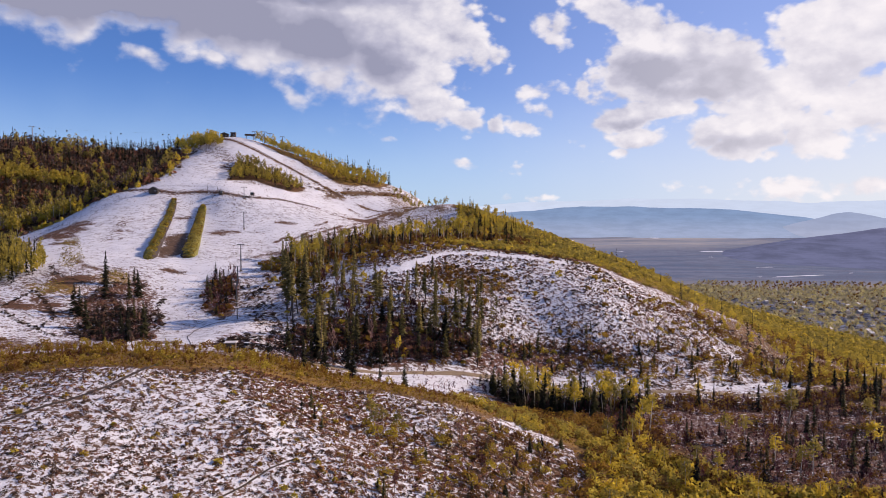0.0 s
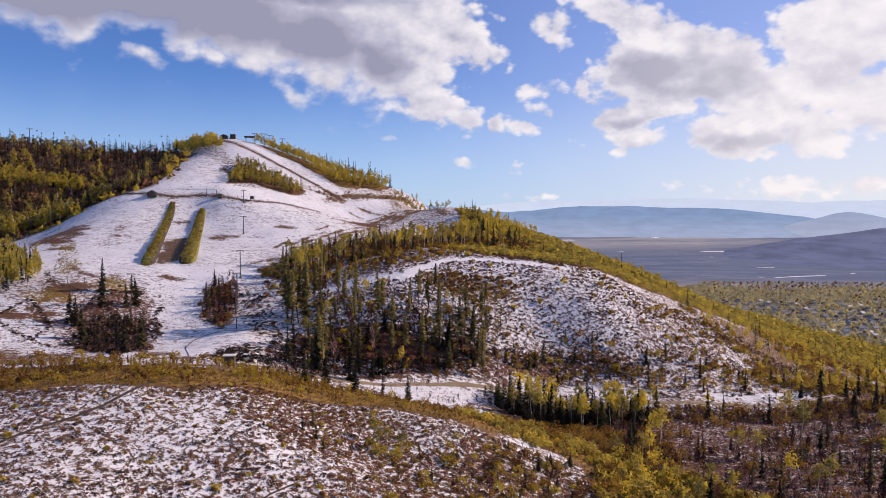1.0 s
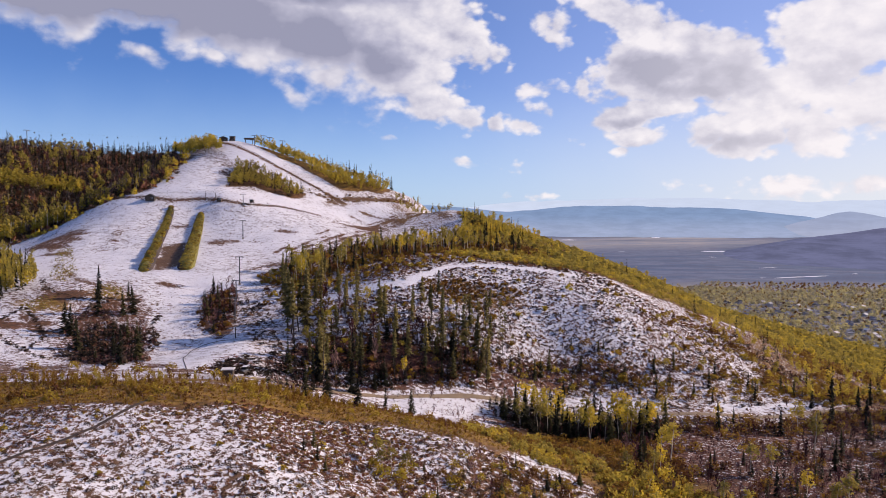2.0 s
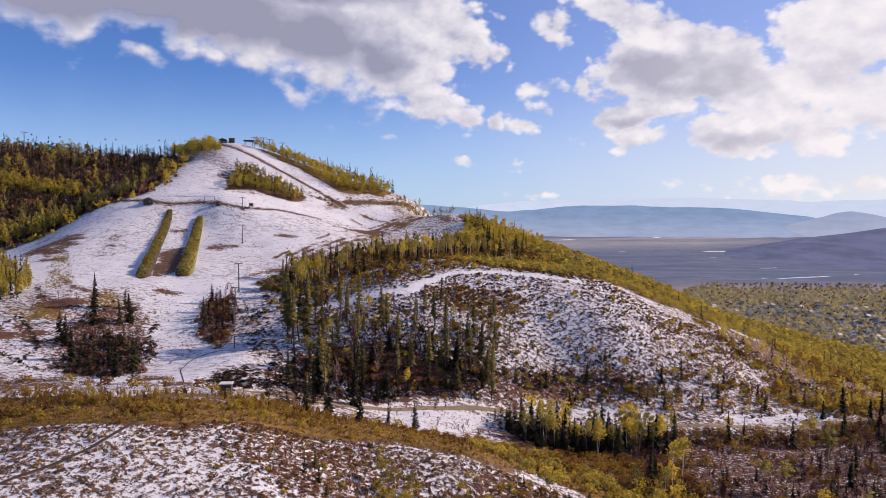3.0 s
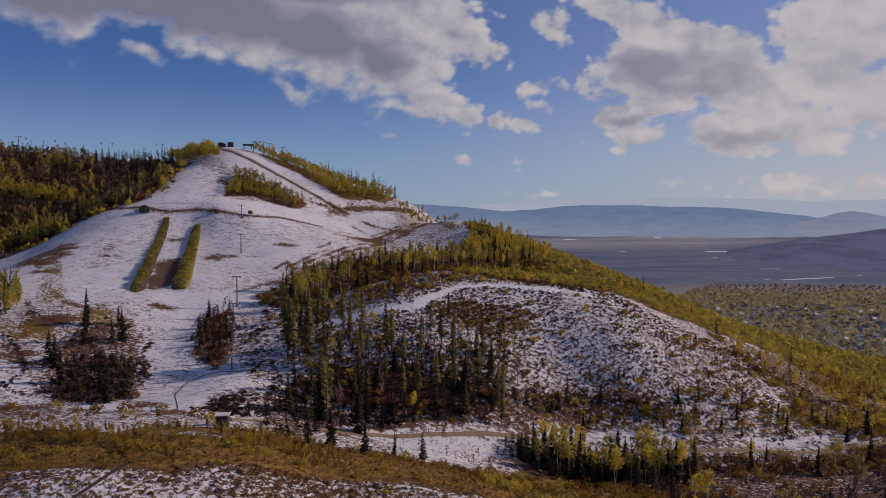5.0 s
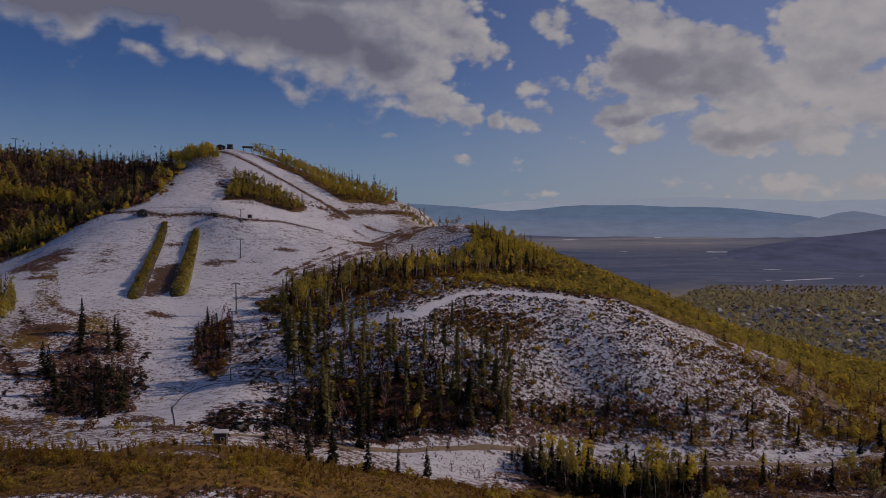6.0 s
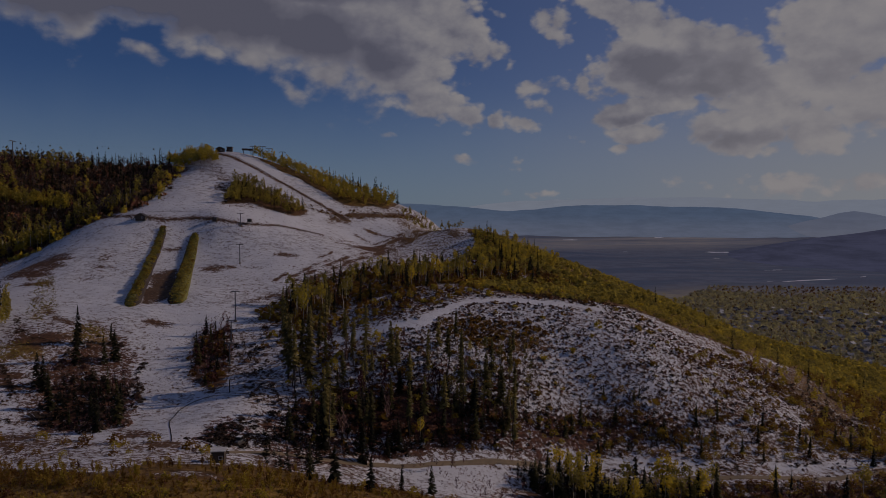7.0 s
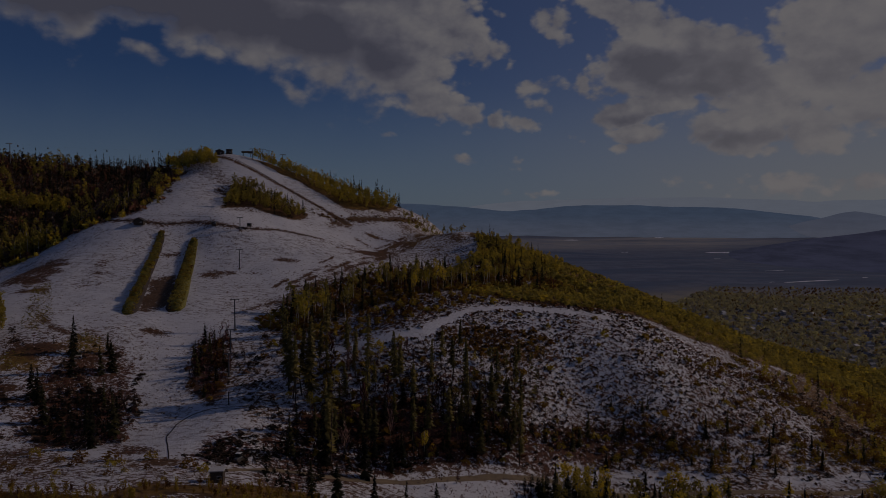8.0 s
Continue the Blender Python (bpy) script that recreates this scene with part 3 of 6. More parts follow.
PLAN["shrub_dense"] = [(-2, 132), (0, 162), (8, 174), (18, 178), (26, 176), (33, 168), (33, 150), (14, 134)]
PLAN["willows"] = [(2, 198), (14, 219), (29, 212), (38, 198), (42, 190), (34, 183), (22, 182), (10, 184)]
PLAN["front_right"] = [(-10, 277), (8, 286), (24, 287), (22, 268), (6, 254), (-8, 251)]
PLAN["gold_spur"] = [(60, 350), (96, 362), (146, 385), (190, 396), (240, 412), (330, 440), (355, 520), (260, 492), (205, 462), (146, 420), (85, 392), (50, 400)]
ROAD = [(-64, 207), (-53, 217), (-43, 223), (-30, 228.5), (-17, 233), (-4, 239), (18, 248), (53, 254), (79, 255), (110, 262), (138, 271), (180, 292), (240, 310)]
TRAIL = [(-83, 117), (-80, 124), (-77, 130), (-73.5, 135.5), (-69.5, 141), (-65.5, 148.5), (-64, 157), (-62, 166)]
BENCH = [(-190, 437), (-175, 434), (-158, 432), (-144, 437), (-130, 434), (-115, 434), (-97, 445), (-77, 450)]
VERGE = [(4, 247), (18, 253.5), (36, 257.5), (53, 260), (79, 261), (110, 268), (132, 276)]
RIM = [(-250, 408), (-226, 420), (-210, 430), (-197, 437), (-180, 446), (-177, 470), (-180, 500), (-186, 528)]
TRAIL_SHORT = [(-41, 112), (-37, 119), (-34, 124), (-31, 130), (-27, 136)]


def inside(x, y, ring):
    hit = np.zeros(len(x), bool)
    for (ax, ay), (bx, by) in zip(ring, ring[1:] + ring[:1]):
        cross = (ay > y) != (by > y)
        hit ^= cross & (x < (bx - ax) * (y - ay) / (by - ay + 1e-9) + ax)
    return hit


def edge(x, y, line, closed=True):
    best = np.full(len(x), 1e9)
    ends = line[1:] + line[:1] if closed else line[1:]
    for (ax, ay), (bx, by) in zip(line, ends):
        dx, dy = bx - ax, by - ay
        u = np.clip(((x - ax) * dx + (y - ay) * dy) / (dx * dx + dy * dy + 1e-9), 0, 1)
        best = np.minimum(best, np.hypot(x - ax - u * dx, y - ay - u * dy))
    return best


def zone(x, y, name, soft=4.0):
    """1 inside the outline, 0 outside, with a ragged soft edge."""
    ring = PLAN[name]
    d = edge(x, y, ring) * np.where(inside(x, y, ring), 1, -1)
    return step(d + 0.9 * soft * rough(x, y, 9, 40, 3), -soft / 2, soft / 2)


gx, gy = ticks(-4900, 4900, -190, 150, 1.45, 1.06), np.unique(np.concatenate([ticks(-4900, 300, 108, 335, 1.45, 1.034)[:-4], np.arange(336.5, 600, 2.0), ticks(500, 4880, 600, 602, 2.0, 1.034)[3:]]))
X, Y = [a.ravel() for a in np.meshgrid(gx, gy)]
Z = height(X, Y)
snow, gold, earth = np.full(len(X), 0.56), np.full(len(X), 0.15), np.full(len(X), 0.7)
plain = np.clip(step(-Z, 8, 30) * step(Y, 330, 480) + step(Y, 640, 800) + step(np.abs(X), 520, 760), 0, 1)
# name, softness, snow, gold, earth (None: as it was)
COVER_WOODS = [
    ('wood_left', 8, 0.3, 0.6, 0.2),
    ('valley', 10, 0.40, 0.12, 0.0),
    ('knoll_back', 8, 0.25, 0.7, 0.0),
    ('wood_front', 8, 0.53, 0.1, 0.1),
    ('wood_dome_left', 8, 0.56, 0.1, 0.2),
    ('wood_crest', 8, 0.45, 0.5, 0.0),
    ('foot', 8, 0.32, 0.1, 0.0),
    ('piste', 4, 0.675, 0.2, 0.3),
    ('summit', 4, 0.76, 0.3, 0.2),
    ('shoulder', 5, 0.55, 0.6, 0.1),
    ('pit', 4, 0.3, 0.0, 0.9),
    ('island', 4, 0.25, 0.4, 0.2),
]
COVER_RUNS = [
    ('patch_a', 6, 0.54, 0.2, 0.1),
    ('patch_dark', 5, 0.42, 0.1, 0.1),
    ('foot_dark', 5, 0.46, 0.1, 0.1),
    ('belt_far', 4, 0.2, 0.8, 0.0),
    ('patch_b', 5, 0.4, 0.1, 0.5),
    ('wood_ridge', 5, 0.05, 0.9, 0.0),
    ('wood_low_right', 8, 0.50, 0.15, 0.1),
    ('wood_east', 10, 0.40, 0.5, 0.0),
    ('dome_snow', 6, 0.595, 0.15, 0.1),
    ('above_path', 4, 0.53, 0.3, 0.0),
    ('dome_gold', 5, 0.47, 0.5, 0.0),
    ('dome_path', 2, 0.86, 0.2, 0.1),
]
COVER_HILL = [
    ('gold_ridge', 5, 0.06, 1.0, 0.0),
    ('crest_gold', 5, 0.12, 0.9, 0.0),
    ('gold_spur', 6, 0.05, 1.0, 0.0),
    ('shoulder_gold', 6, 0.12, 0.9, 0.0),
    ('rear_gold', 6, 0.08, 0.9, 0.0),
    ('road_right', 6, 0.30, 0.3, 0.0),
    ('draw_snow', 5, 0.55, 0.2, 0.1),
    ('draw_strip', 3, 0.68, 0.2, 0.1),
    ('dome_base', 5, 0.44, 0.1, 0.0),
    ('fringe', 6, 0.53, 0.3, 0.4),
    ('slash', 3, 0.46, 0.0, 0.0),
    ('knoll_red', 16, 0.515, 0.2, 0.1),
    ('knoll_shrub', 12, 0.52, 0.3, 0.0),
    ('shrub_dense', 6, 0.46, 0.3, 0.0),
    ('clearing', 8, 0.42, 0.1, 0.0),
]
COVER_KNOLL = [
    ('knoll_gold', 5, 0.13, 0.9, 0.0),
    ('gold_right', 6, 0.1, 0.9, 0.0),
    ('green_1', 7, 0.57, 1.0, 0.0),
    ('green_2', 7, 0.57, 1.0, 0.0),
    ('olive_a', 7, 0.57, 0.9, 0.0),
    ('olive_b', 7, 0.57, 1.0, 0.0),
    ('olive_c', 7, 0.57, 1.0, 0.0),
    ('dome_right', 8, 0.53, 0.2, 0.0),
    ('roadside', 6, 0.52, 0.3, 0.0),
]
for name, soft, *values in COVER_WOODS + COVER_RUNS + COVER_HILL + COVER_KNOLL:
    w = zone(X, Y, name, soft)
    for layer, v in zip((snow, gold, earth), values):
        layer += w * (v - layer)
# streaks of scraped earth across the piste and along its lift line
on_piste = zone(X, Y, "piste", 6)
scraped = step(rough(X * 0.5, Y, 14, 61, 3), 0.42, 0.75) * on_piste
snow -= 0.30 * scraped
snow += on_piste * (0.07 * rough(X * 0.6, Y, 40, 62, 3) - 0.10 * step(-Y, -330, -285) * step(-X, 95, 125))
bench = np.exp(-(edge(X, Y, BENCH, False) / 1.8) ** 2)
snow -= 0.30 * bench
snow -= 0.5 * np.exp(-((edge(X, Y, [(-172, 560), (-120, 520), (-66, 486)], False)) / 1.5) ** 2)
for line, wide_, amount in (([(-85, 468), (-72, 482), (-55, 494), (-34, 505), (-12, 490), (0, 468)], 4.0, 0.14), ([(-33, 485), (-46, 440), (-62, 404), (-70, 372), (-78, 350)], 3.0, 0.12), ([(-82, 440), (-62, 452), (-36, 470)], 2.0, 0.14)):
    near_line = np.exp(-(edge(X, Y, line, False) / wide_) ** 2) * np.clip(0.55 + 0.9 * rough(X, Y, 12, 64, 3), 0, 1)
    snow, earth, gold = snow - amount * near_line, np.maximum(earth, 0.5 * near_line), np.maximum(gold, 0.6 * near_line)
for line, wide_ in (([(-89, 488), (-72, 490), (-48, 506), (-26, 528)], 2.2), ([(-89, 489), (-72, 483), (-53, 480), (-38, 473)], 1.4), ([(-60, 470), (-44, 455), (-30, 450)], 1.2)):
    near_line = np.exp(-(edge(X, Y, line, False) / wide_) ** 2) * np.clip(0.6 + 1.0 * rough(X, Y, 10, 67, 3), 0, 1)
    snow, earth, gold = snow - 0.42 * near_line, np.maximum(earth, 0.4 * near_line), np.maximum(gold, 0.6 * near_line)
for off, wide_ in ((-3.0, 2.0), (1.5, 1.2), (5.5, 1.6), (10.0, 1.0)):
    line = [(x - 0.86 * off, y + 0.45 * off) for x, y in ((-76, 366), (-66, 396), (-55, 424), (-38, 456), (-20, 484), (0, 498))]
    near_line = np.exp(-(edge(X, Y, line, False) / wide_) ** 2) * np.clip(0.45 + 1.1 * rough(X, Y, 7, 170 + int(off), 3), 0, 1)
    snow, earth = snow - 0.52 * near_line, np.maximum(earth, 0.25 * near_line)
for line, wide_, amount in (([(-190, 364), (-183, 347), (-169, 328), (-145, 300), (-133, 293), (-125, 294)], 1.6, 0.26), ([(-212, 412), (-207, 400), (-190, 364)], 2.0, 0.1), ([(-163, 357), (-165, 373), (-167, 390)], 3.0, 0.24), ([(-150, 244), (-146, 261), (-143, 270)], 2.0, 0.3), ([(-160, 262), (-146, 256), (-132, 250)], 1.6, 0.3), ([(-95, 300), (-92, 330), (-80, 352)], 2.0, 0.2)):
    near_line = np.exp(-(edge(X, Y, line, False) / wide_) ** 2) * np.clip(0.5 + 1.1 * rough(X, Y, 9, 68, 3), 0, 1)
    snow, earth = snow - amount * near_line, np.maximum(earth, 0.5 * near_line)
rim_line = np.exp(-(edge(X, Y, RIM, False) / 3.0) ** 2) * np.clip(0.6 + 0.9 * rough(X, Y, 11, 69, 3), 0, 1)
snow, earth = snow - 0.15 * rim_line, np.maximum(earth, 0.3 * rim_line)
saddle = np.exp(-((edge(X, Y, [(-92, 476), (-60, 452), (-30, 440), (-46, 405), (-70, 372)], False)) / 3.0) ** 2)
snow, earth = snow - 0.06 * saddle, np.maximum(earth, 0.2 * saddle)
# snowy tracks along the ridge and the lower slope, open snow between the brush of the valley
for line, wide_ in (([(5, 430), (20, 386), (33, 373), (45, 345), (56, 338)], 1.6), ([(170, 362), (182, 358), (199, 361), (230, 352)], 2.2), ([(150, 316), (172, 319), (204, 336)], 3.5), (VERGE[1:], 2.3)):
    near_line = np.exp(-(edge(X, Y, line, False) / wide_) ** 2) * np.clip(0.55 + 1.3 * rough(X, Y, 14, 66, 3), 0, 1)
    snow += near_line * (0.85 - snow)
for line in (TRAIL,):
    near_line = np.exp(-(edge(X, Y, line, False) / 0.8) ** 2)
    snow, earth = snow - 0.05 * near_line, np.maximum(earth, 0.3 * near_line)
# pasture strips on the plain; the farthest pale one also stands for haze
strip = step(rough(X * 0.25, Y, 380, 81, 3), -0.35, 0.4) * step(Y + 260 * rough(X * 0.3, Y, 300, 82, 3), 2900, 3700) * (1 - step(X - 0.42 * Y, -300, 400))
strip = np.maximum(strip, 0.8 * step(Y, 4100, 4400) * (1 - step(X - 0.40 * Y, -200, 700)))
gold = gold * (1 - plain) + plain * strip
earth = earth * (1 - plain) + plain * (0.7 + 0.3 * step(rough(X, Y, 180, 83, 3), -0.6, 0.3)) * (1 - step(Y + 60 * rough(X, Y, 220, 84, 3), 1500, 1800)) * step(X, 230, 400)
cover = np.stack([snow, gold, earth, np.ones_like(snow)], 1)


def sheet(name, co, faces, mat):
    """A mesh from arrays of vertices and of faces with equally many corners."""
    me = bpy.data.meshes.new(name)
    co, faces = np.asarray(co, np.float32), np.asarray(faces, np.int32)
    me.vertices.add(len(co))
    me.vertices.foreach_set("co", co.ravel())
    me.loops.add(faces.size)
    me.loops.foreach_set("vertex_index", faces.ravel())
    me.polygons.add(len(faces))
    me.polygons.foreach_set("loop_start", np.arange(0, faces.size, faces.shape[1], dtype=np.int32))
    me.polygons.foreach_set("loop_total", np.full(len(faces), faces.shape[1], np.int32))
    me.update(calc_edges=True)
    me.validate()
    me.materials.append(mat)
    return me


def grid_faces(nx, ny):
    i = np.arange(nx * ny).reshape(ny, nx)
    return np.stack([i[:-1, :-1], i[:-1, 1:], i[1:, 1:], i[1:, :-1]], -1).reshape(-1, 4)


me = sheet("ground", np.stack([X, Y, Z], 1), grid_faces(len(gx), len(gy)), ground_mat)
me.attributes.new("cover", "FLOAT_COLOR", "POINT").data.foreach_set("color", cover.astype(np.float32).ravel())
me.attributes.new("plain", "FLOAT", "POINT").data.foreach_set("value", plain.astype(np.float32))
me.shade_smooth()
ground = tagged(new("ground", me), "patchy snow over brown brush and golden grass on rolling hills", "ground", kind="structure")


def ribbon(name, line, width, mat, label, category, lift=0.12, gap=1.0):
    """A worn strip draped over the ground along a line."""
    p = np.array(line, float)
    s = np.concatenate([[0], np.cumsum(np.hypot(*np.diff(p, axis=0).T))])
    u = np.arange(0, s[-1], gap)
    c = np.stack([np.interp(u, s, p[:, 0]), np.interp(u, s, p[:, 1])], 1)
    for _ in range(12):
        c[1:-1] = (c[:-2] + 2 * c[1:-1] + c[2:]) / 4
    c += 0.35 * np.stack([rough(u, u * 0, 7, 71, 2), rough(u, u * 0, 6, 72, 2)], 1)
    d = np.gradient(c, axis=0)
    nrm = np.stack([-d[:, 1], d[:, 0]], 1) / np.hypot(*d.T)[:, None]
    across = np.array([-0.5, -0.32, -0.1, 0.1, 0.32, 0.5])
    w = width * (1 + 0.25 * rough(u, u * 0, 5, 73, 2))
    pts = c[:, None, :] + nrm[:, None, :] * (across[None, :, None] * w[:, None, None])
    flat_ = pts.reshape(-1, 2)
    z = height(flat_[:, 0], flat_[:, 1]) + np.tile(lift * np.array([-0.9, 1.0, 0.5, 0.5, 1.0, -0.9]), len(u))
    ob = new(name, sheet(name, np.column_stack([flat_, z]), grid_faces(len(across), len(u)), mat))
    ob.data.shade_smooth()
    return tagged(ob, label, category, kind="structure")


ribbon("road", ROAD, 2.3, road_mat, "pale gravel road across the snowy draw", "road", 0.2)
ribbon("path", TRAIL, 0.78, dirt_mat, "narrow trodden earth trail through snowy sagebrush", "path", 0.15, 0.8)
ribbon("path", TRAIL_SHORT, 0.34, dirt_mat, "narrow trodden earth trail through snowy sagebrush", "path", 0.15, 0.8)
ribbon("path", BENCH, 0.4, dirt_mat, "thin dark track along the bench of the ski run", "path", 0.1, 1.5)

# ---- far hills: long ridges with spurs, bearing in degrees and height in metres over the plain ----
def ridge(name, profile, dist, foot, mat, label, seed, base=-5):
    n, rows_ = 220, 14
    bearing = np.linspace(profile[0][0], profile[-1][0], n)
    crest = np.interp(bearing, [p[0] for p in profile], [p[1] for p in profile])
    for _ in range(4):
        crest[1:-1] = (crest[:-2] + 2 * crest[1:-1] + crest[2:]) / 4
    crest = crest + 0.03 * np.abs(crest) * rough(bearing, bearing * 0, 1.2, seed, 4)
    co = []
    for k in range(rows_):
        u = k / (rows_ - 1)
        spur = 1 + 0.5 * (1 - u) * u * rough(bearing * 1.0, bearing * 0 + u, 2.2, seed + 5, 3)
        r = dist - foot * (1 - u) * spur
        co.append(np.stack([np.sin(np.radians(bearing)) * r, np.cos(np.radians(bearing)) * r, base + (crest - base) * (u ** 1.25)], 1))
    ob = new(name, sheet(name, np.concatenate(co), grid_faces(n, rows_), mat))
    ob.data.shade_smooth()
    return tagged(ob, label, "hills", kind="structure")


# paler, bluer colours on the farther ridges are painted haze
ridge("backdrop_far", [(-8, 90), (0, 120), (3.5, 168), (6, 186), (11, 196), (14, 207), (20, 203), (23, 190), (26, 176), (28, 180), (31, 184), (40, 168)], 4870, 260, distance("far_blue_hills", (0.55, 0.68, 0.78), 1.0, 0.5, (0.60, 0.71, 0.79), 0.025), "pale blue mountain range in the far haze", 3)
ridge("backdrop_mesa", [(-12, 120), (-8, 165), (-4.4, 172), (-1, 160), (2, 138), (5, 118), (7, 128), (9, 152), (14, 157), (17, 146), (21, 138), (23, 118), (26, 92), (29, 40), (32, 0)], 4600, 700, distance("blue_mesa", (0.19, 0.305, 0.46), 0.95, 0.62, (0.36, 0.44, 0.56), 0.07), "flat-topped hazy blue hill beyond the plain", 13, -40)
ridge("backdrop_knob", [(23, 0), (25.6, 62), (27.0, 88), (28.0, 110), (28.8, 118), (29.7, 106), (30.8, 88), (32.5, 80), (40, 60)], 4350, 300, distance("blue_knob", (0.31, 0.40, 0.53), 0.95, 0.6, (0.40, 0.47, 0.57), 0.05), "small round hazy blue hill beyond the plain", 23, -40)
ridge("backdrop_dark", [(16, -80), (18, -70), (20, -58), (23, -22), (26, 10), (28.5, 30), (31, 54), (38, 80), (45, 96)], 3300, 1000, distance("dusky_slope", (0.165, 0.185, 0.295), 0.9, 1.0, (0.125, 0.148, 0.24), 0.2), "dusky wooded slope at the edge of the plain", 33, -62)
# ---- plants: unit-high patterns, stamped over the plan ----
def kites(base, tip, width, sag=0.0, rng=None):
    """Flat four-cornered sprays from base to tip."""
    base, tip = np.asarray(base, float), np.asarray(tip, float)
    d = tip - base
    side = np.cross(d, rng.normal(size=d.shape) * 0.25 + np.array([0, 0, 1.0]))
    side /= np.linalg.norm(side, axis=1)[:, None] + 1e-9
    mid = base + d * 0.58
    mid[:, 2] += sag
    w = np.asarray(width)[:, None] if np.ndim(width) else width
    co = np.stack([base, mid + side * w, tip, mid - side * w], 1).reshape(-1, 3)
    i = np.arange(len(base))[:, None] * 4
    return co, np.concatenate([i + [0, 1, 2], i + [0, 2, 3]], 0)


def leaves(centre, size, rng, up=0.0):
    """Small tilted leaf clumps at the given places."""
    n = len(centre)
    a, b = rng.normal(size=(n, 3)), rng.normal(size=(n, 3))
    a[:, 2] += up
    a /= np.linalg.norm(a, axis=1)[:, None]
    b -= a * (a * b).sum(1)[:, None]
    b /= np.linalg.norm(b, axis=1)[:, None]
    s = (size * rng.uniform(0.6, 1.3, n))[:, None]
    co = np.stack([centre - a * s, centre + b * s * 0.7, centre + a * s, centre - b * s * 0.7], 1).reshape(-1, 3)
    i = np.arange(n)[:, None] * 4
    return co, np.concatenate([i + [0, 1, 2], i + [0, 2, 3]], 0)


def join(*bits):
    co, fa, k = [], [], 0
    for c, f in bits:
        co.append(c)
        fa.append(f + k)
        k += len(c)
    return np.concatenate(co), np.concatenate(fa)


def stick(line, radii, sides=5):
    """A tapered round limb along points."""
    line = np.asarray(line, float)
    co, fa = [], []
    for k, (p, r) in enumerate(zip(line, radii)):
        for j in range(sides):
            a = 2 * math.pi * j / sides
            co.append(p + r * np.array([math.cos(a), math.sin(a), 0]))
    for k in range(len(line) - 1):
        for j in range(sides):
            a, b = k * sides + j, k * sides + (j + 1) % sides
            fa += [(a, b, b + sides), (a, b + sides, a + sides)]
    return np.array(co), np.array(fa)


def spruce_crown(rng, whorls, per, wide=0.12, low=0.05, gap=0.0):
    h = np.repeat(np.linspace(low, 0.97, whorls), per) + rng.normal(0, 0.026, whorls * per)
    h = h[rng.uniform(0, 1, len(h)) >= gap]
    a = rng.uniform(0, 6.283, len(h))
    r = wide * np.clip(1.03 - h, 0.04, 1) ** 0.68 * rng.uniform(0.55, 1.15, len(h))
    base = np.stack([0 * a, 0 * a, h + 0.02], 1)
    tip = np.stack([np.cos(a) * r, np.sin(a) * r, h - 0.32 * r], 1)
    top = kites([[0, 0, 0.93], [0, 0, 0.9]], [[0, 0, 1.02], [0.01, 0, 1.0]], 0.012, 0, rng)
    return join(kites(base, tip, 0.22 * r + 0.008, -0.012, rng), top)


def pine_crown(rng, n, low=0.42, wide=0.085):
    h = low + (0.98 - low) * rng.uniform(0, 1, n) ** 0.8
    a = rng.uniform(0, 6.283, n)
    r = wide * (0.35 + np.sin(np.clip((h - low) / (1 - low), 0, 1) * math.pi) * 0.75) * rng.uniform(0.4, 1.2, n)
    base = np.stack([np.cos(a) * r * 0.25, np.sin(a) * r * 0.25, h], 1)
    tip = np.stack([np.cos(a) * r, np.sin(a) * r, h + 0.02 + 0.2 * r], 1)
    dead = n // 6
    hd, ad = rng.uniform(0.12, low, dead), rng.uniform(0, 6.283, dead)
    rd = rng.uniform(0.02, 0.06, dead)
    twigs = kites(np.stack([0 * ad, 0 * ad, hd], 1), np.stack([np.cos(ad) * rd, np.sin(ad) * rd, hd - 0.02], 1), 0.004, 0, rng)
    return join(kites(base, tip, 0.3 * r + 0.01, 0.008, rng), twigs)


def aspen_crown(rng, clumps, per, size, low=0.42, wide=0.15):
    c = rng.normal(size=(clumps, 3))
    c /= np.linalg.norm(c, axis=1)[:, None]
    c *= rng.uniform(0.35, 0.95, (clumps, 1))
    mid, half = (low + 0.98) / 2, (0.98 - low) / 2
    shape = np.clip(1.1 - 0.45 * c[:, 2:], 0.5, 1.4)
    c = np.column_stack([c[:, :2] * wide * shape, mid + c[:, 2] * half])
    pts = np.repeat(c, per, 0) + rng.normal(size=(clumps * per, 3)) * np.array([0.035, 0.035, 0.045])
    return leaves(pts, size, rng)


def bare_crown(rng, limbs, twigs, thick=1.0):
    a, h = rng.uniform(0, 6.283, limbs), rng.uniform(0.25, 0.8, limbs)
    r = (1 - h) * rng.uniform(0.14, 0.3, limbs)
    base = np.stack([0 * a, 0 * a, h], 1)
    tip = base + np.stack([np.cos(a) * r, np.sin(a) * r, r * rng.uniform(0.8, 1.8, limbs)], 1)
    pick = rng.integers(0, limbs, twigs)
    f = rng.uniform(0.3, 1.0, (twigs, 1))
    b2 = base[pick] * (1 - f) + tip[pick] * f
    t2 = b2 + np.column_stack([rng.normal(0, 0.035, (twigs, 2)), rng.uniform(0.03, 0.11, twigs)])
    return join(kites(base, tip, 0.007 * thick, 0, rng), kites(b2, t2, 0.007 * thick, 0, rng))


def bush(rng, n, size, flat_=0.6):
    c = rng.normal(size=(n, 3))
    c /= np.linalg.norm(c, axis=1)[:, None]
    c *= rng.uniform(0.25, 1, (n, 1)) ** 0.5
    c = np.column_stack([c[:, :2] * flat_, np.abs(c[:, 2]) * 0.85 + 0.1])
    return leaves(c, size, rng, 0.6)


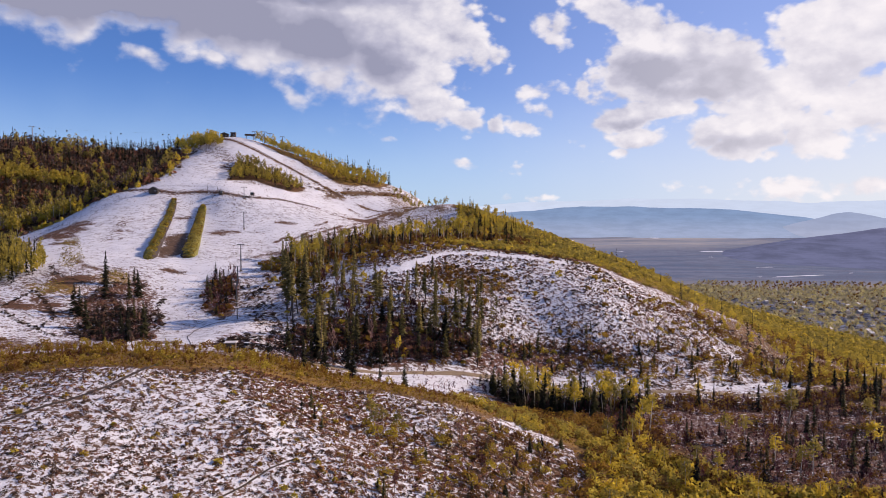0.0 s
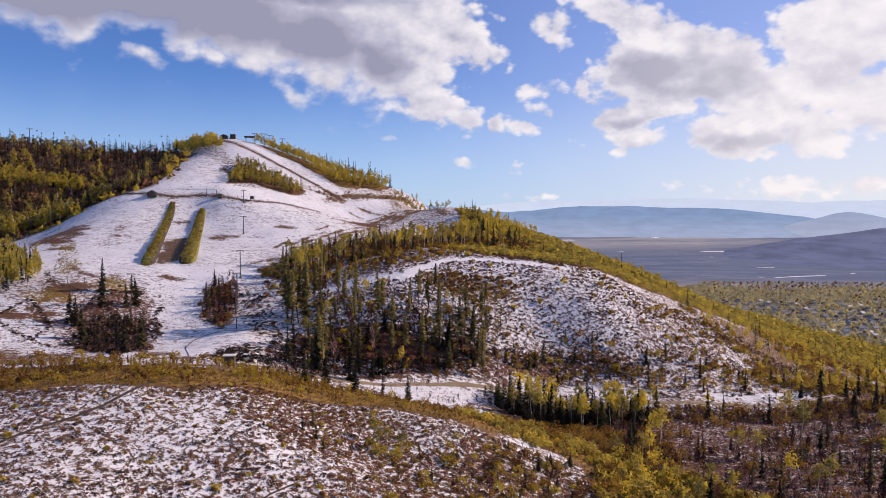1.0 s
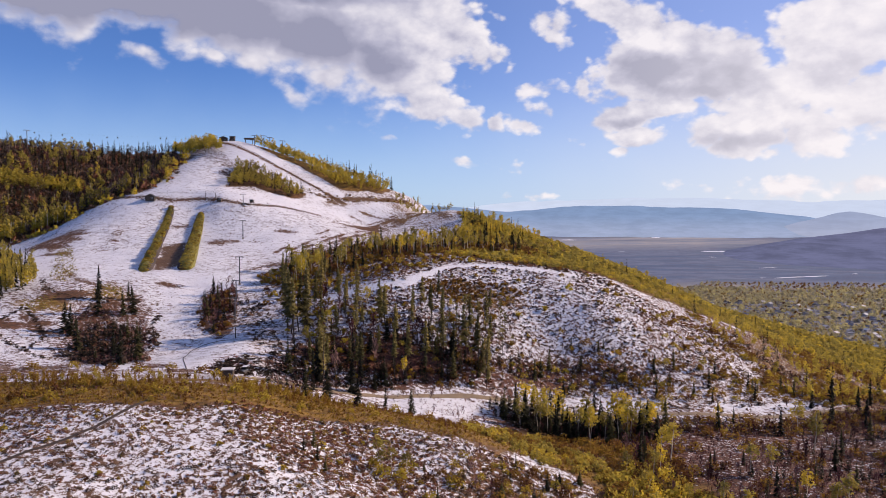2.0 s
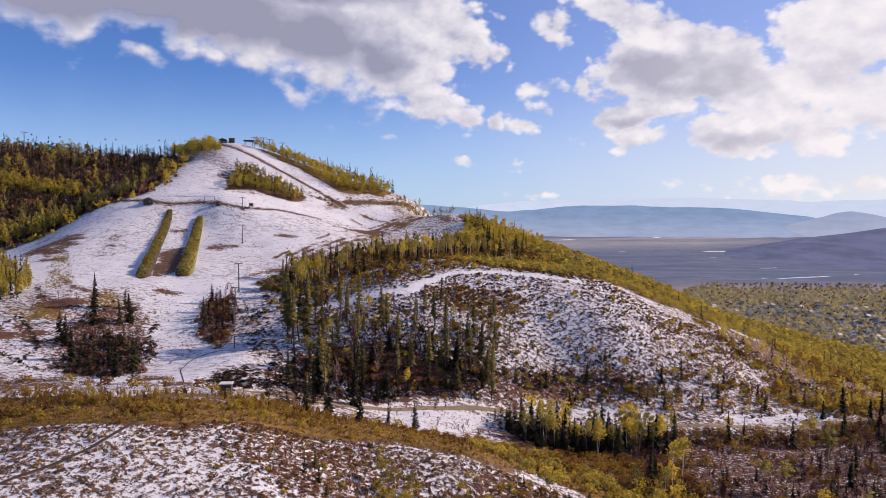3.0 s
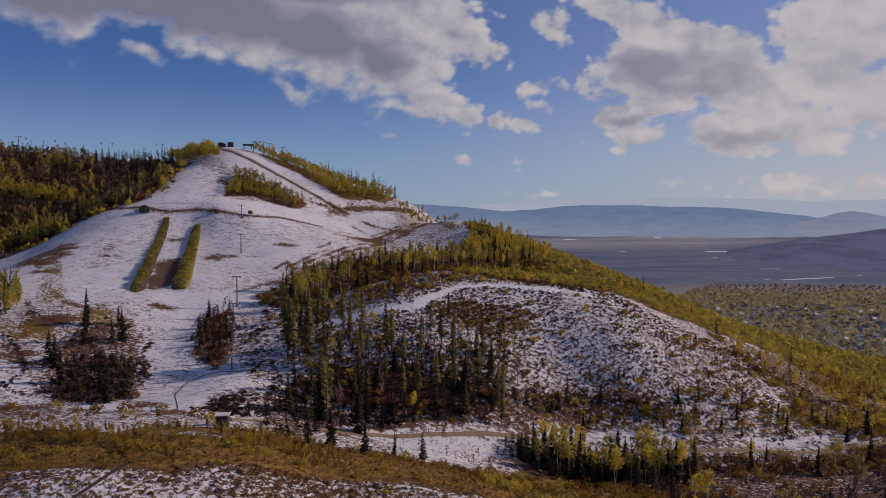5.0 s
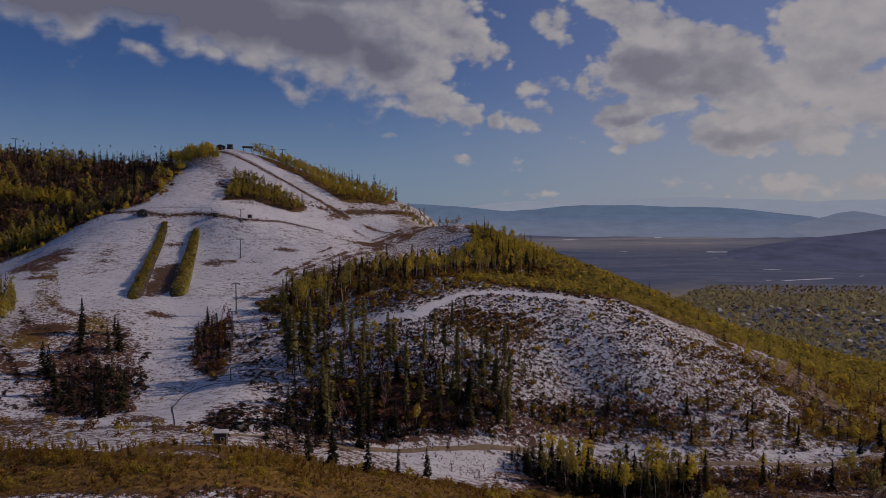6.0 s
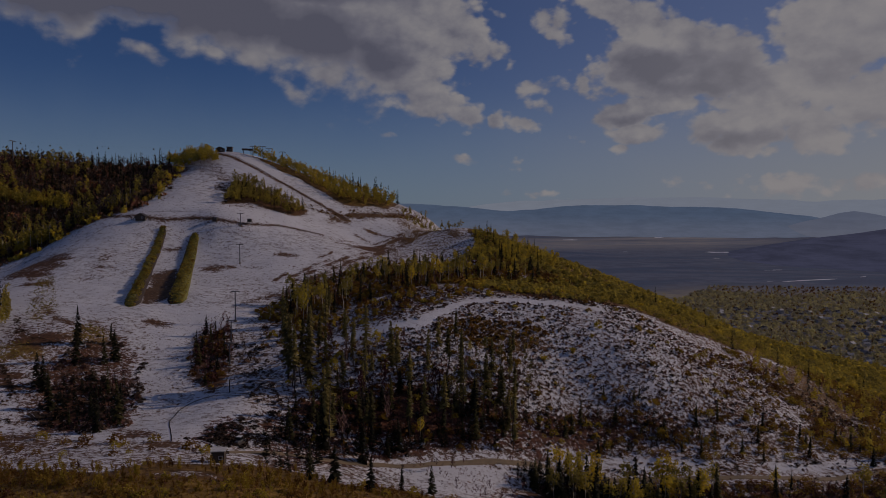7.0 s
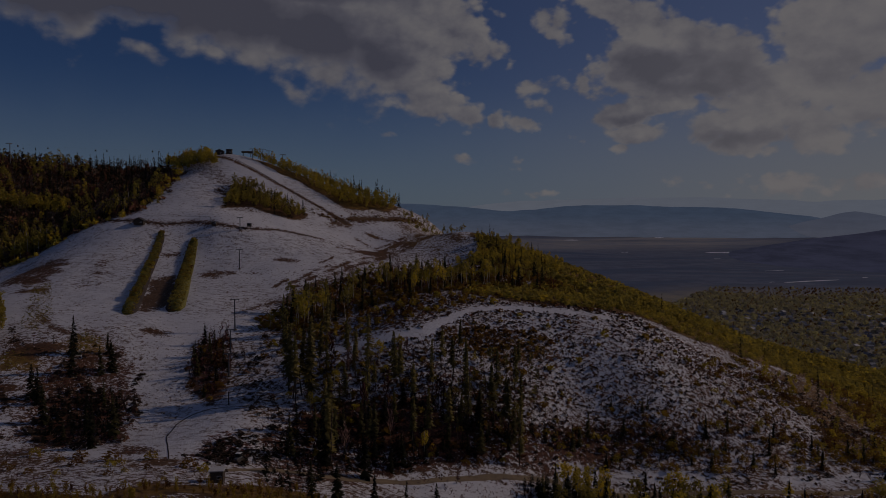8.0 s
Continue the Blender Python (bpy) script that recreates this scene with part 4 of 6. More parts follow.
def willow(rng, n, size, slim=0.34):
    """An upright soft plume of small leaves on many thin stems."""
    k = n // 5
    a, r = rng.uniform(0, 6.283, k), slim * rng.uniform(0.1, 1, k)
    tip = np.stack([np.cos(a) * r, np.sin(a) * r, rng.uniform(0.55, 1.0, k)], 1)
    stems = kites(tip * [0.25, 0.25, 0.0], tip, 0.012, 0, rng)
    pick = rng.integers(0, k, n)
    f = rng.uniform(0.35, 1.05, (n, 1))
    at = tip[pick] * f + rng.normal(0, 0.05, (n, 3))
    return join(stems, leaves(at, size, rng, 0.5))


def tuft(rng, n, spread=0.55, width=0.09):
    a, r = rng.uniform(0, 6.283, n), spread * rng.uniform(0.2, 1, n)
    base = np.stack([np.cos(a) * r * 0.3, np.sin(a) * r * 0.3, 0 * a], 1)
    tip = np.stack([np.cos(a) * r, np.sin(a) * r, rng.uniform(0.45, 1.0, n)], 1)
    return kites(base, tip, width, 0.02, rng)


def trunk_pattern(rng, r0, r1, top, lean=0.02, limbs=0):
    zs = np.linspace(-0.03, top, 7)
    wob = np.cumsum(rng.normal(0, lean / 3, (7, 2)), 0)
    bits = [stick(np.column_stack([wob, zs]), np.linspace(r0, r1, 7))]
    for _ in range(limbs):
        k = rng.integers(3, 6)
        a, l = rng.uniform(0, 6.283), rng.uniform(0.08, 0.16)
        p = np.array([*wob[k], zs[k]])
        q = p + l * np.array([math.cos(a) * 0.7, math.sin(a) * 0.7, 0.9])
        bits.append(stick([p, (p + q) / 2 + [0, 0, -0.01], q], [r1 * 1.3, r1, r1 * 0.5], 4))
    return join(*bits)


def spread(names, spacing, seed, keep=1.0, jitter=0.48, clump=0.0):
    """Places strewn over one or more outlines, about that far apart."""
    rng = np.random.default_rng(seed)
    out = []
    for name in [names] if isinstance(names, str) else names:
        ring = PLAN[name]
        xs, ys = [p[0] for p in ring], [p[1] for p in ring]
        px, py = [a.ravel() for a in np.meshgrid(np.arange(min(xs), max(xs), spacing), np.arange(min(ys), max(ys), spacing))]
        px, py = px + rng.uniform(-jitter, jitter, len(px)) * spacing, py + rng.uniform(-jitter, jitter, len(py)) * spacing
        ok = inside(px, py, ring) & (rng.uniform(0, 1, len(px)) < keep) & ~inside(px, py, PLAN["dome_path"])
        if clump:
            ok &= rough(px, py, 16, seed + 90, 2) > clump - 0.5
        out.append(np.stack([px[ok], py[ok]], 1))
    return np.concatenate(out)


def clear_of(pts, line, gap):
    return pts[edge(pts[:, 0], pts[:, 1], line, False) > gap]


def stamp(name, patterns, pts, tall, slim, tone, mat, label, category, seed, sink=0.1):
    """One object of many like plants: each pattern set down at its share of the places."""
    rng = np.random.default_rng(seed)
    n = len(pts)
    which = rng.integers(0, len(patterns), n)
    h = rng.uniform(*tall, n)
    w = h * rng.uniform(*slim, n)
    a = rng.uniform(0, 6.283, n)
    tn = np.clip(rng.normal((tone[0] + tone[1]) / 2, (tone[1] - tone[0]) / 3, n), 0, 1)
    tn = np.clip(tn + 0.12 * rough(pts[:, 0], pts[:, 1], 22, 55, 2), 0, 1)
    z = height(pts[:, 0], pts[:, 1]) - sink
    cos, fas, tones, k = [], [], [], 0
    for i, (co, fa) in enumerate(patterns):
        s = np.where(which == i)[0]
        if not len(s):
            continue
        c, sn = np.cos(a[s])[:, None], np.sin(a[s])[:, None]
        x, y = co[None, :, 0] * w[s][:, None], co[None, :, 1] * w[s][:, None]
        v = np.stack([x * c - y * sn + pts[s, 0][:, None], x * sn + y * c + pts[s, 1][:, None], co[None, :, 2] * h[s][:, None] + z[s][:, None]], -1)
        f = fa[None] + (np.arange(len(s)) * len(co))[:, None, None] + k
        cos.append(v.reshape(-1, 3))
        fas.append(f.reshape(-1, 3))
        tones.append(np.repeat(tn[s], len(co)))
        k += len(s) * len(co)
    me = sheet(name, np.concatenate(cos), np.concatenate(fas), mat)
    me.attributes.new("tone", "FLOAT", "POINT").data.foreach_set("value", np.concatenate(tones).astype(np.float32))
    return tagged(new(name, me), label, category, kind="stuff")


def part(name, data, parent, label=""):
    ob = new(name, data)
    ob.parent = parent
    return tagged(ob, label)


def tree_models(name, makers, label, category, group):
    """Trees of one kind, each with a trunk and a crown, kept as models to copy."""
    made = []
    for crown, cmat, trunk, tmat in makers:
        root = tagged(new(name), label, category, group)
        part("trunk", sheet("trunk", *trunk, tmat), root)
        part("crown", sheet("crown", *crown, cmat), root)
        made.append(root)
    return made


def plant(models, pts, tall, slim, seed, labels=None):
    """Sets copies of the models down as single trees; the models themselves take the first places."""
    rng = np.random.default_rng(seed)
    z = height(pts[:, 0], pts[:, 1])
    for i, (x, y) in enumerate(pts):
        m = models[i % len(models)]
        h = rng.uniform(*tall)
        s = h * rng.uniform(*slim)
        at = Matrix.LocRotScale((x, y, z[i] - 0.15), Euler((rng.normal(0, 0.02), rng.normal(0, 0.02), rng.uniform(0, 6.283))), (s, s, h))
        if not m.get("set"):
            m["set"] = 1
            m.matrix_basis = at
            continue
        o = copy_thing(m, Matrix())
        o.matrix_basis = at
        if labels:
            tagged(o, labels[1] if h > sum(tall) / 2 else labels[0])
# ---- woods and brush ----
R = np.random.default_rng(5)
P_ASPEN = [aspen_crown(R, 11, 9, 0.050, 0.26, 0.15) for _ in range(5)]
P_ASPEN_TRUNK = [trunk_pattern(R, 0.011, 0.004, 0.85) for _ in range(2)]
P_SPRUCE = [spruce_crown(R, 12, 6, 0.16) for _ in range(4)]
P_BARE = [bare_crown(R, 8, 20, 2.1) for _ in range(4)]
P_PINE = [pine_crown(R, 46) for _ in range(3)]
P_BUSH = [bush(R, 24, 0.25) for _ in range(5)]
P_BUSH_FINE = [bush(R, 86, 0.112) for _ in range(5)]
P_STEMS = [willow(R, 74, 0.062) for _ in range(5)]
P_TUFT = [tuft(R, 9) for _ in range(5)]

# the dark wood on the shoulder of the ski hill: bare crowns, aspens still in leaf, spruces between
pts = spread("wood_left", 3.7, 11)
pts = pts[(pts[:, 1] > 372) & (pts[:, 0] > -400)]
kind = R.uniform(0, 1, len(pts)) + 0.28 * rough(pts[:, 0], pts[:, 1], 45, 21, 2) + 0.3 * step(-pts[:, 1], -450, -425)
bright = zone(pts[:, 0], pts[:, 1], "yellow_left", 5) > 0.5
far_ = 0.16 * step(pts[:, 1], 450, 480)
a_ = pts[((kind > 0.75 + far_) | bright)]
stamp("aspen_wood", P_ASPEN, a_[~(zone(a_[:, 0], a_[:, 1], "yellow_left", 5) > 0.5)], (6, 13), (0.9, 1.4), (0.0, 0.6), leaf_far, "wood of olive and yellow-green aspens on the hill shoulder", "trees", 1)
stamp("aspen_wood", P_ASPEN, spread("yellow_left", 3.0, 12), (8, 11), (1.0, 1.3), (0.35, 0.7), leaf_far, "band of bright yellow aspens within the darker wood", "trees", 2)
low_ = a_[a_[:, 1] < 462]
stamp("aspen_wood", P_ASPEN, low_ + R.normal(0, 1.2, low_.shape), (7, 12), (0.7, 1.0), (0.4, 0.85), leaf_far, "pale yellow-green aspens low on the hill shoulder", "trees", 306)
stamp("aspen_trunks", P_ASPEN_TRUNK, a_[a_[:, 1] < 480], (8, 13), (1.0, 1.6), (0.4, 0.6), bark_pale, "pale aspen trunks in the wood", "trees", 3)
stamp("bare_wood", P_BARE, pts[(kind <= 0.75 + far_) & (kind > 0.24) & ~bright], (6, 11.5), (1.0, 1.5), (0.0, 0.7), twig_grey, "wood of leafless brown trees on the hill shoulder", "trees", 4)
stamp("spruce_wood", P_SPRUCE, pts[(kind <= 0.24 - 0.14 * step(pts[:, 1], 520, 550)) & ~bright], (7, 13), (0.9, 1.2), (0.1, 0.6), needle_far, "dark spruces scattered through the wood", "trees", 5)
crown_line = np.array([(-250, 538), (-246, 541), (-232, 541), (-205, 546), (-264, 536), (-285, 546), (-196, 548), (-318, 548), (-338, 548)], float)
stamp("spruce_wood", P_SPRUCE, crown_line, (13, 18), (0.9, 1.2), (0.1, 0.4), needle_far, "taller dark spruces standing out on the skyline", "trees", 305)
rim = np.array([(-178, 500), (-176, 476), (-181, 452), (-200, 440), (-213, 428), (-190, 445), (-180, 520)], float)
stamp("aspen_wood", P_ASPEN, np.concatenate([rim, rim + R.normal(0, 2.0, rim.shape) + [-3, 2]]), (5, 9), (1.1, 1.5), (0.7, 0.95), leaf_far, "yellow aspens at the edge of the ski run", "trees", 6)

under = spread("wood_left", 4.8, 320)
under = under[(under[:, 1] > 372) & (under[:, 0] > -400)]
stamp("scrub", P_BUSH, under, (2.5, 5.5), (0.7, 1.1), (0.15, 0.75), sage_mat, "brown undergrowth filling the wood", "brush", 320)
u_ = R.uniform(0, len(RIM) - 1.001, 230)
pts = np.stack([np.interp(u_, range(len(RIM)), [p[k] for p in RIM]) for k in (0, 1)], 1) + R.normal(0, 2.8, (230, 2))
stamp("bare_wood", P_BUSH, pts[:150], (0.6, 2.6), (1.0, 1.6), (0.1, 0.7), sage_mat, "brown brush along the edge of the ski run", "brush", 331)
stamp("scrub", P_BUSH, pts[150:], (1.0, 3.6), (0.8, 1.2), (0.3, 0.9), leaf_far, "yellow bushes along the edge of the ski run", "brush", 332)
# the ridge behind: leafy aspens, a file of spruces, thin saplings in the saddle
pts = spread("wood_ridge", 3.0, 13)
stamp("aspen_wood", P_ASPEN, pts, (5, 9.5), (0.9, 1.3), (0.3, 0.75), leaf_far, "yellow-green aspens along the ridge", "trees", 7)
pts = np.array([(-86 + 46 * u, 540 + 6 * math.sin(9 * u)) for u in np.linspace(0, 1, 17)]) + R.normal(0, 2.0, (17, 2))
stamp("spruce_wood", P_SPRUCE, pts, (9, 15), (0.9, 1.2), (0.1, 0.5), needle_far, "file of dark spruces on the ridge", "trees", 8)
stamp("sapling_wood", P_ASPEN, spread("wood_saddle", 4.6, 14), (3, 6.5), (0.9, 1.3), (0.1, 0.5), leaf_far, "thin saplings on the saddle", "trees", 9)
stamp("aspen_wood", P_ASPEN, spread("wood_top", 3.0, 15), (6, 11), (1.0, 1.3), (0.35, 0.75), leaf_far, "yellow aspens below the summit", "trees", 10)
stamp("bare_wood", P_BARE, spread("wood_top", 2.8, 16), (3, 6), (1.0, 1.5), (0.1, 0.5), twig_far, "bare brush below the summit", "brush", 11)
stamp("aspen_wood", P_ASPEN, spread("island", 3.0, 17), (4.5, 8.5), (1.0, 1.4), (0.15, 0.55), leaf_far, "island of yellow aspens between two ski runs", "trees", 12)
stamp("spruce_wood", P_SPRUCE, spread("island", 6.5, 18), (5, 10), (0.9, 1.2), (0.2, 0.6), needle_far, "spruces in the island between two ski runs", "trees", 13)
stamp("bare_wood", P_BARE, spread("island", 3.5, 19), (2, 4), (1.2, 1.6), (0.1, 0.4), twig_far, "bare brush round the island of trees", "brush", 14)
stamp("aspen_wood", P_ASPEN, spread(["wood_left_low", "low_left"], 4.2, 20), (6, 11), (0.7, 1.0), (0.2, 0.65), leaf_far, "yellow-green aspens beside the ski run", "trees", 15)
stamp("spruce_wood", P_SPRUCE, spread(["wood_left_low", "low_left"], 5.0, 22), (6, 11), (0.8, 1.1), (0.1, 0.5), needle_far, "slim spruces beside the ski run", "trees", 16)

for line, tone_ in (([(-89, 488), (-72, 490), (-48, 506), (-26, 528)], (0.1, 0.6)),):
    u_ = R.uniform(0, len(line) - 1.001, 110)
    pts = np.stack([np.interp(u_, range(len(line)), [p[k] for p in line]) for k in (0, 1)], 1) + R.normal(0, 3.4, (110, 2))
    stamp("scrub", P_BUSH, pts, (0.3, 1.2), (1.1, 1.8), tone_, scrub_mat, "brown and olive brush along the saddle", "brush", 200)

# the far shoulder behind the crest: golden brush with young aspens and a few spruces
stamp("scrub", P_BUSH, spread("shoulder_gold", 2.6, 361), (1.0, 2.6), (1.1, 1.6), (0.2, 0.7), leaf_far, "golden brush on the shoulder behind the crest", "brush", 361)
stamp("scrub", P_BUSH, spread("rear_gold", 3.2, 364, 0.9), (1.0, 2.6), (1.1, 1.6), (0.15, 0.65), leaf_far, "golden brush down the back of the ridge", "brush", 364)
stamp("aspen_wood", P_ASPEN, spread("shoulder_gold", 4.6, 362, 0.8), (4, 8), (0.9, 1.3), (0.4, 0.8), leaf_far, "young yellow aspens on the shoulder behind the crest", "trees", 362)
stamp("spruce_wood", P_SPRUCE, spread("shoulder_gold", 9.5, 363, 0.7), (5, 10), (0.8, 1.0), (0.1, 0.5), needle_far, "slim spruces on the shoulder behind the crest", "trees", 363)
# single trees, in four kinds
ASPENS = tree_models("aspen_tree", [(aspen_crown(R, 15, 15, 0.030), leaf_one, trunk_pattern(R, 0.012, 0.004, 0.9, 0.03, 5), bark_pale) for _ in range(5)],
                     "slender aspen with pale trunk and yellow-green leaves", "aspen tree", "aspens on the hill")
SPRUCES = tree_models("spruce_tree", [(spruce_crown(R, 22, 8, wd), needle_one, trunk_pattern(R, 0.014, 0.003, 0.95), bark_dark) for wd in (0.15, 0.17, 0.19, 0.22)],
                      "dark green spruce with drooping boughs", "spruce tree", "spruces on the hill")
PINES = tree_models("pine_tree", [(join(spruce_crown(R, 24, 7, wd, lw, 0.25), pine_crown(R, 40, lw, 0.05)), pine_one, trunk_pattern(R, 0.010, 0.003, 0.96, 0.03), bark_dark) for wd, lw in ((0.11, 0.26), (0.13, 0.36), (0.12, 0.46), (0.14, 0.18))],
                    "tall thin pine with a long bare trunk", "pine tree", "pines on the hill face")
BARES = tree_models("bare_tree", [(bare_crown(R, 26, 90, 1.5), twig_one, trunk_pattern(R, 0.010, 0.003, 0.8, 0.03, 3), bark_dark) for _ in range(3)],
                    "leafless brown tree with fine twigs", "bare tree", "bare trees on the hill face")
TALL_A = ("short aspen with pale trunk and yellow-green leaves", "slender aspen with pale trunk and yellow-green leaves")
TALL_S = ("small dark green spruce with drooping boughs", "tall dark green spruce with drooping boughs")
TALL_P = ("thin pine with a long bare trunk", "tall thin pine with a long bare trunk")

pts = spread("wood_crest", 6.6, 31, clump=0.35)
front = pts[:, 1] < 362 + 0.25 * pts[:, 0]
plant(ASPENS, pts[front], (9, 14), (0.85, 1.2), 31, TALL_A)
plant(ASPENS, pts[~front], (6, 9), (0.9, 1.3), 30, TALL_A)
plant(SPRUCES, spread("wood_crest", 9.0, 32), (5.5, 10.5), (0.8, 1.1), 32, TALL_S)
stamp("bare_wood", P_BARE, spread("wood_crest", 5.0, 33), (3, 7), (0.8, 1.2), (0.1, 0.6), twig_far, "leafless trees among the aspens on the crest", "trees", 33)
stamp("scrub", P_BUSH, spread("wood_crest", 3.2, 34, 0.8), (1.2, 3.0), (1.0, 1.6), (0.2, 0.7), scrub_mat, "golden brush under the trees on the crest", "brush", 34)

pts = spread("wood_dome_left", 8.0, 35)
cut = R.uniform(0, 1, len(pts))
plant(PINES, pts[cut < 0.34], (8, 16), (0.95, 1.3), 35, TALL_P)
plant(SPRUCES, pts[(cut >= 0.36) & (cut < 0.5)], (4, 8), (0.9, 1.2), 36, TALL_S)
plant(ASPENS, pts[cut >= 0.7], (4, 9), (0.9, 1.2), 37, TALL_A)
giants = np.array([(-55, 262), (-52, 264), (-53, 258), (-49, 261), (-57, 266), (-50, 266)], float)
plant(PINES, giants, (20, 25), (1.1, 1.4), 38, TALL_P)
stamp("scrub", P_BUSH, spread("wood_dome_left", 6.0, 40), (1.2, 3.0), (1.0, 1.4), (0.3, 1.0), scrub_mat, "olive and yellow bushes between the pines", "brush", 40)
# low tones paint shade into the brush between the pines
stamp("bare_wood", P_BARE, spread("wood_dome_left", 3.2, 39), (1.2, 4), (1.0, 1.5), (0.0, 0.5), twig_far, "bare brush under the pines", "brush", 39)

pts = spread("wood_front", 6.8, 41)
cut = R.uniform(0, 1, len(pts))
plant(PINES, pts[cut < 0.62], (9, 18), (1.1, 1.5), 41, TALL_P)
plant(BARES, pts[(cut >= 0.62) & (cut < 0.9)], (8, 15), (0.7, 1.0), 42)
plant(ASPENS, pts[cut >= 0.9], (6, 9), (0.9, 1.3), 43, TALL_A)
# brush colour lowered so that the wood's floor looks shaded
stamp("bare_wood", P_BARE, spread("wood_front", 3.2, 44), (1.5, 4.5), (1.0, 1.6), (0.0, 0.5), twig_far, "dense bare brush under the pines", "brush", 44)
stamp("scrub", P_BUSH, spread("wood_front", 6.2, 45), (1.0, 2.6), (1.0, 1.4), (0.1, 0.9), scrub_mat, "olive and golden bushes under the pines", "brush", 45)

plant(SPRUCES, spread("patch_a", 10.5, 46, 0.9), (4, 13), (0.9, 1.3), 46, TALL_S)
stamp("bare_wood", P_BARE, spread("patch_a", 2.0, 47, clump=0.3), (1.0, 3.4), (1.2, 1.8), (0.1, 0.75), twig_far, "bare brush in the island beside the ski run", "brush", 47)
stamp("scrub", P_BUSH, spread("patch_a", 3.8, 48, clump=0.3), (0.8, 2.4), (1.0, 1.5), (0.0, 0.5), sage_mat, "olive bushes in the island beside the ski run", "brush", 48)
PLAN["edge_brush"] = [(-78, 300), (-62, 272), (-50, 243), (-42, 232), (-48, 226), (-58, 240), (-70, 262), (-82, 296)]
stamp("sagebrush", P_BUSH, spread("edge_brush", 2.3, 390, 0.7), (0.5, 1.6), (1.0, 1.6), (0.0, 0.3), sage_mat, "dark brush scattered on snow at the edge of the wood", "brush", 390)
plant(SPRUCES, spread("patch_b", 6.0, 49), (3, 8), (0.9, 1.2), 49, TALL_S)
stamp("bare_wood", P_BARE, spread("patch_b", 2.2, 50), (2.0, 6.5), (1.1, 1.6), (0.1, 0.8), twig_far, "bare brush beside the ski run", "brush", 50)
stamp("scrub", P_BUSH, spread("patch_b", 4.0, 51), (1.0, 3.0), (1.0, 1.5), (0.0, 0.5), scrub_mat, "olive bushes beside the ski run", "brush", 51)

pts = clear_of(spread("wood_low_right", 7.4, 52), ROAD, 6)
cut = R.uniform(0, 1, len(pts))
plant(SPRUCES, pts[cut < 0.55], (3.0, 7.5), (0.9, 1.2), 52, TALL_S)
plant(ASPENS, pts[cut > 0.8], (4, 7), (1.0, 1.4), 53, TALL_A)
stamp("scrub", P_BUSH_FINE, clear_of(spread("wood_low_right", 4.6, 54, 0.8, clump=0.4), ROAD, 4), (1.2, 3.2), (1.0, 1.5), (0.2, 0.8), scrub_mat, "golden bushes low on the hill face", "brush", 54)
stamp("bare_wood", P_BARE, clear_of(spread("wood_low_right", 2.7, 55, 0.9, clump=0.32), ROAD, 2.5), (1.2, 3.8), (1.1, 1.5), (0.0, 0.5), twig_far, "grey bare brush low on the hill face", "brush", 55)

plant(SPRUCES, spread("foot", 7.0, 93, 0.8), (5, 11), (0.9, 1.2), 93, TALL_S)
# near-black spruces and brush, partly added to stand for shade in the hollows
stamp("spruce_thicket", P_SPRUCE, np.concatenate([spread("foot", 4.0, 193, 0.8, clump=0.35), spread("foot_dark", 3.2, 297, 0.9), spread("patch_dark", 2.5, 298, 0.9), clear_of(spread("draw_black", 1.9, 194, 0.95), ROAD, 2.0), spread("patch_b", 4.5, 195, 0.7)]), (1.8, 4.8), (1.6, 2.4), (0.0, 0.22), needle_far, "thicket of young dark spruces filling in the shade of the hollow", "trees", 193)
stamp("bare_wood", P_BARE, np.concatenate([spread("foot", 4.0, 94), spread("foot_dark", 2.9, 299)]), (1.2, 4.0), (1.0, 1.6), (0.0, 0.25), twig_far, "dark tangled brush at the foot of the hill", "brush", 94)
stamp("scrub", P_BUSH_FINE, spread("knoll_back", 2.8, 95, 0.85), (1.2, 3.0), (1.0, 1.4), (0.1, 0.7), scrub_mat, "golden bushes on the back of the knoll", "brush", 95)
stamp("scrub", P_BUSH, spread("crest_gold", 2.3, 98), (0.9, 2.2), (1.0, 1.5), (0.2, 0.7), leaf_far, "golden brush on the crest of the hill", "brush", 98)
plant(SPRUCES, spread("wood_draw", 5.2, 56, 0.75), (6, 12), (0.9, 1.2), 56, TALL_S)
plant(ASPENS, spread("wood_draw", 5.2, 57, 0.7), (9, 13), (0.9, 1.2), 57, TALL_A)
# dark tone here doubles as the shade below the aspens
stamp("bare_wood", P_BARE, spread("wood_draw", 2.2, 58), (2, 5.0), (1.0, 1.5), (0.0, 0.3), twig_far, "dark bare brush in the draw", "brush", 58)

def off_clearing(p):
    return p[zone(p[:, 0], p[:, 1], "clearing", 3) < 0.5]


pts = off_clearing(clear_of(spread("wood_valley", 7.6, 59), ROAD, 5))
cut = R.uniform(0, 1, len(pts))
plant(ASPENS, pts[cut < 0.19], (8, 13), (1.0, 1.4), 59, TALL_A)
plant(SPRUCES, pts[cut > 0.76], (4, 10), (0.85, 1.15), 60, TALL_S)
plant(BARES, pts[(cut >= 0.19) & (cut <= 0.62)], (4, 9), (0.9, 1.2), 61)
stamp("spruce_thicket", P_SPRUCE, off_clearing(clear_of(spread("wood_valley", 4.6, 196, 0.85, clump=0.3), ROAD, 4)), (1.5, 4.5), (1.4, 2.2), (0.0, 0.35), needle_far, "young dark spruces on the valley floor", "trees", 196)
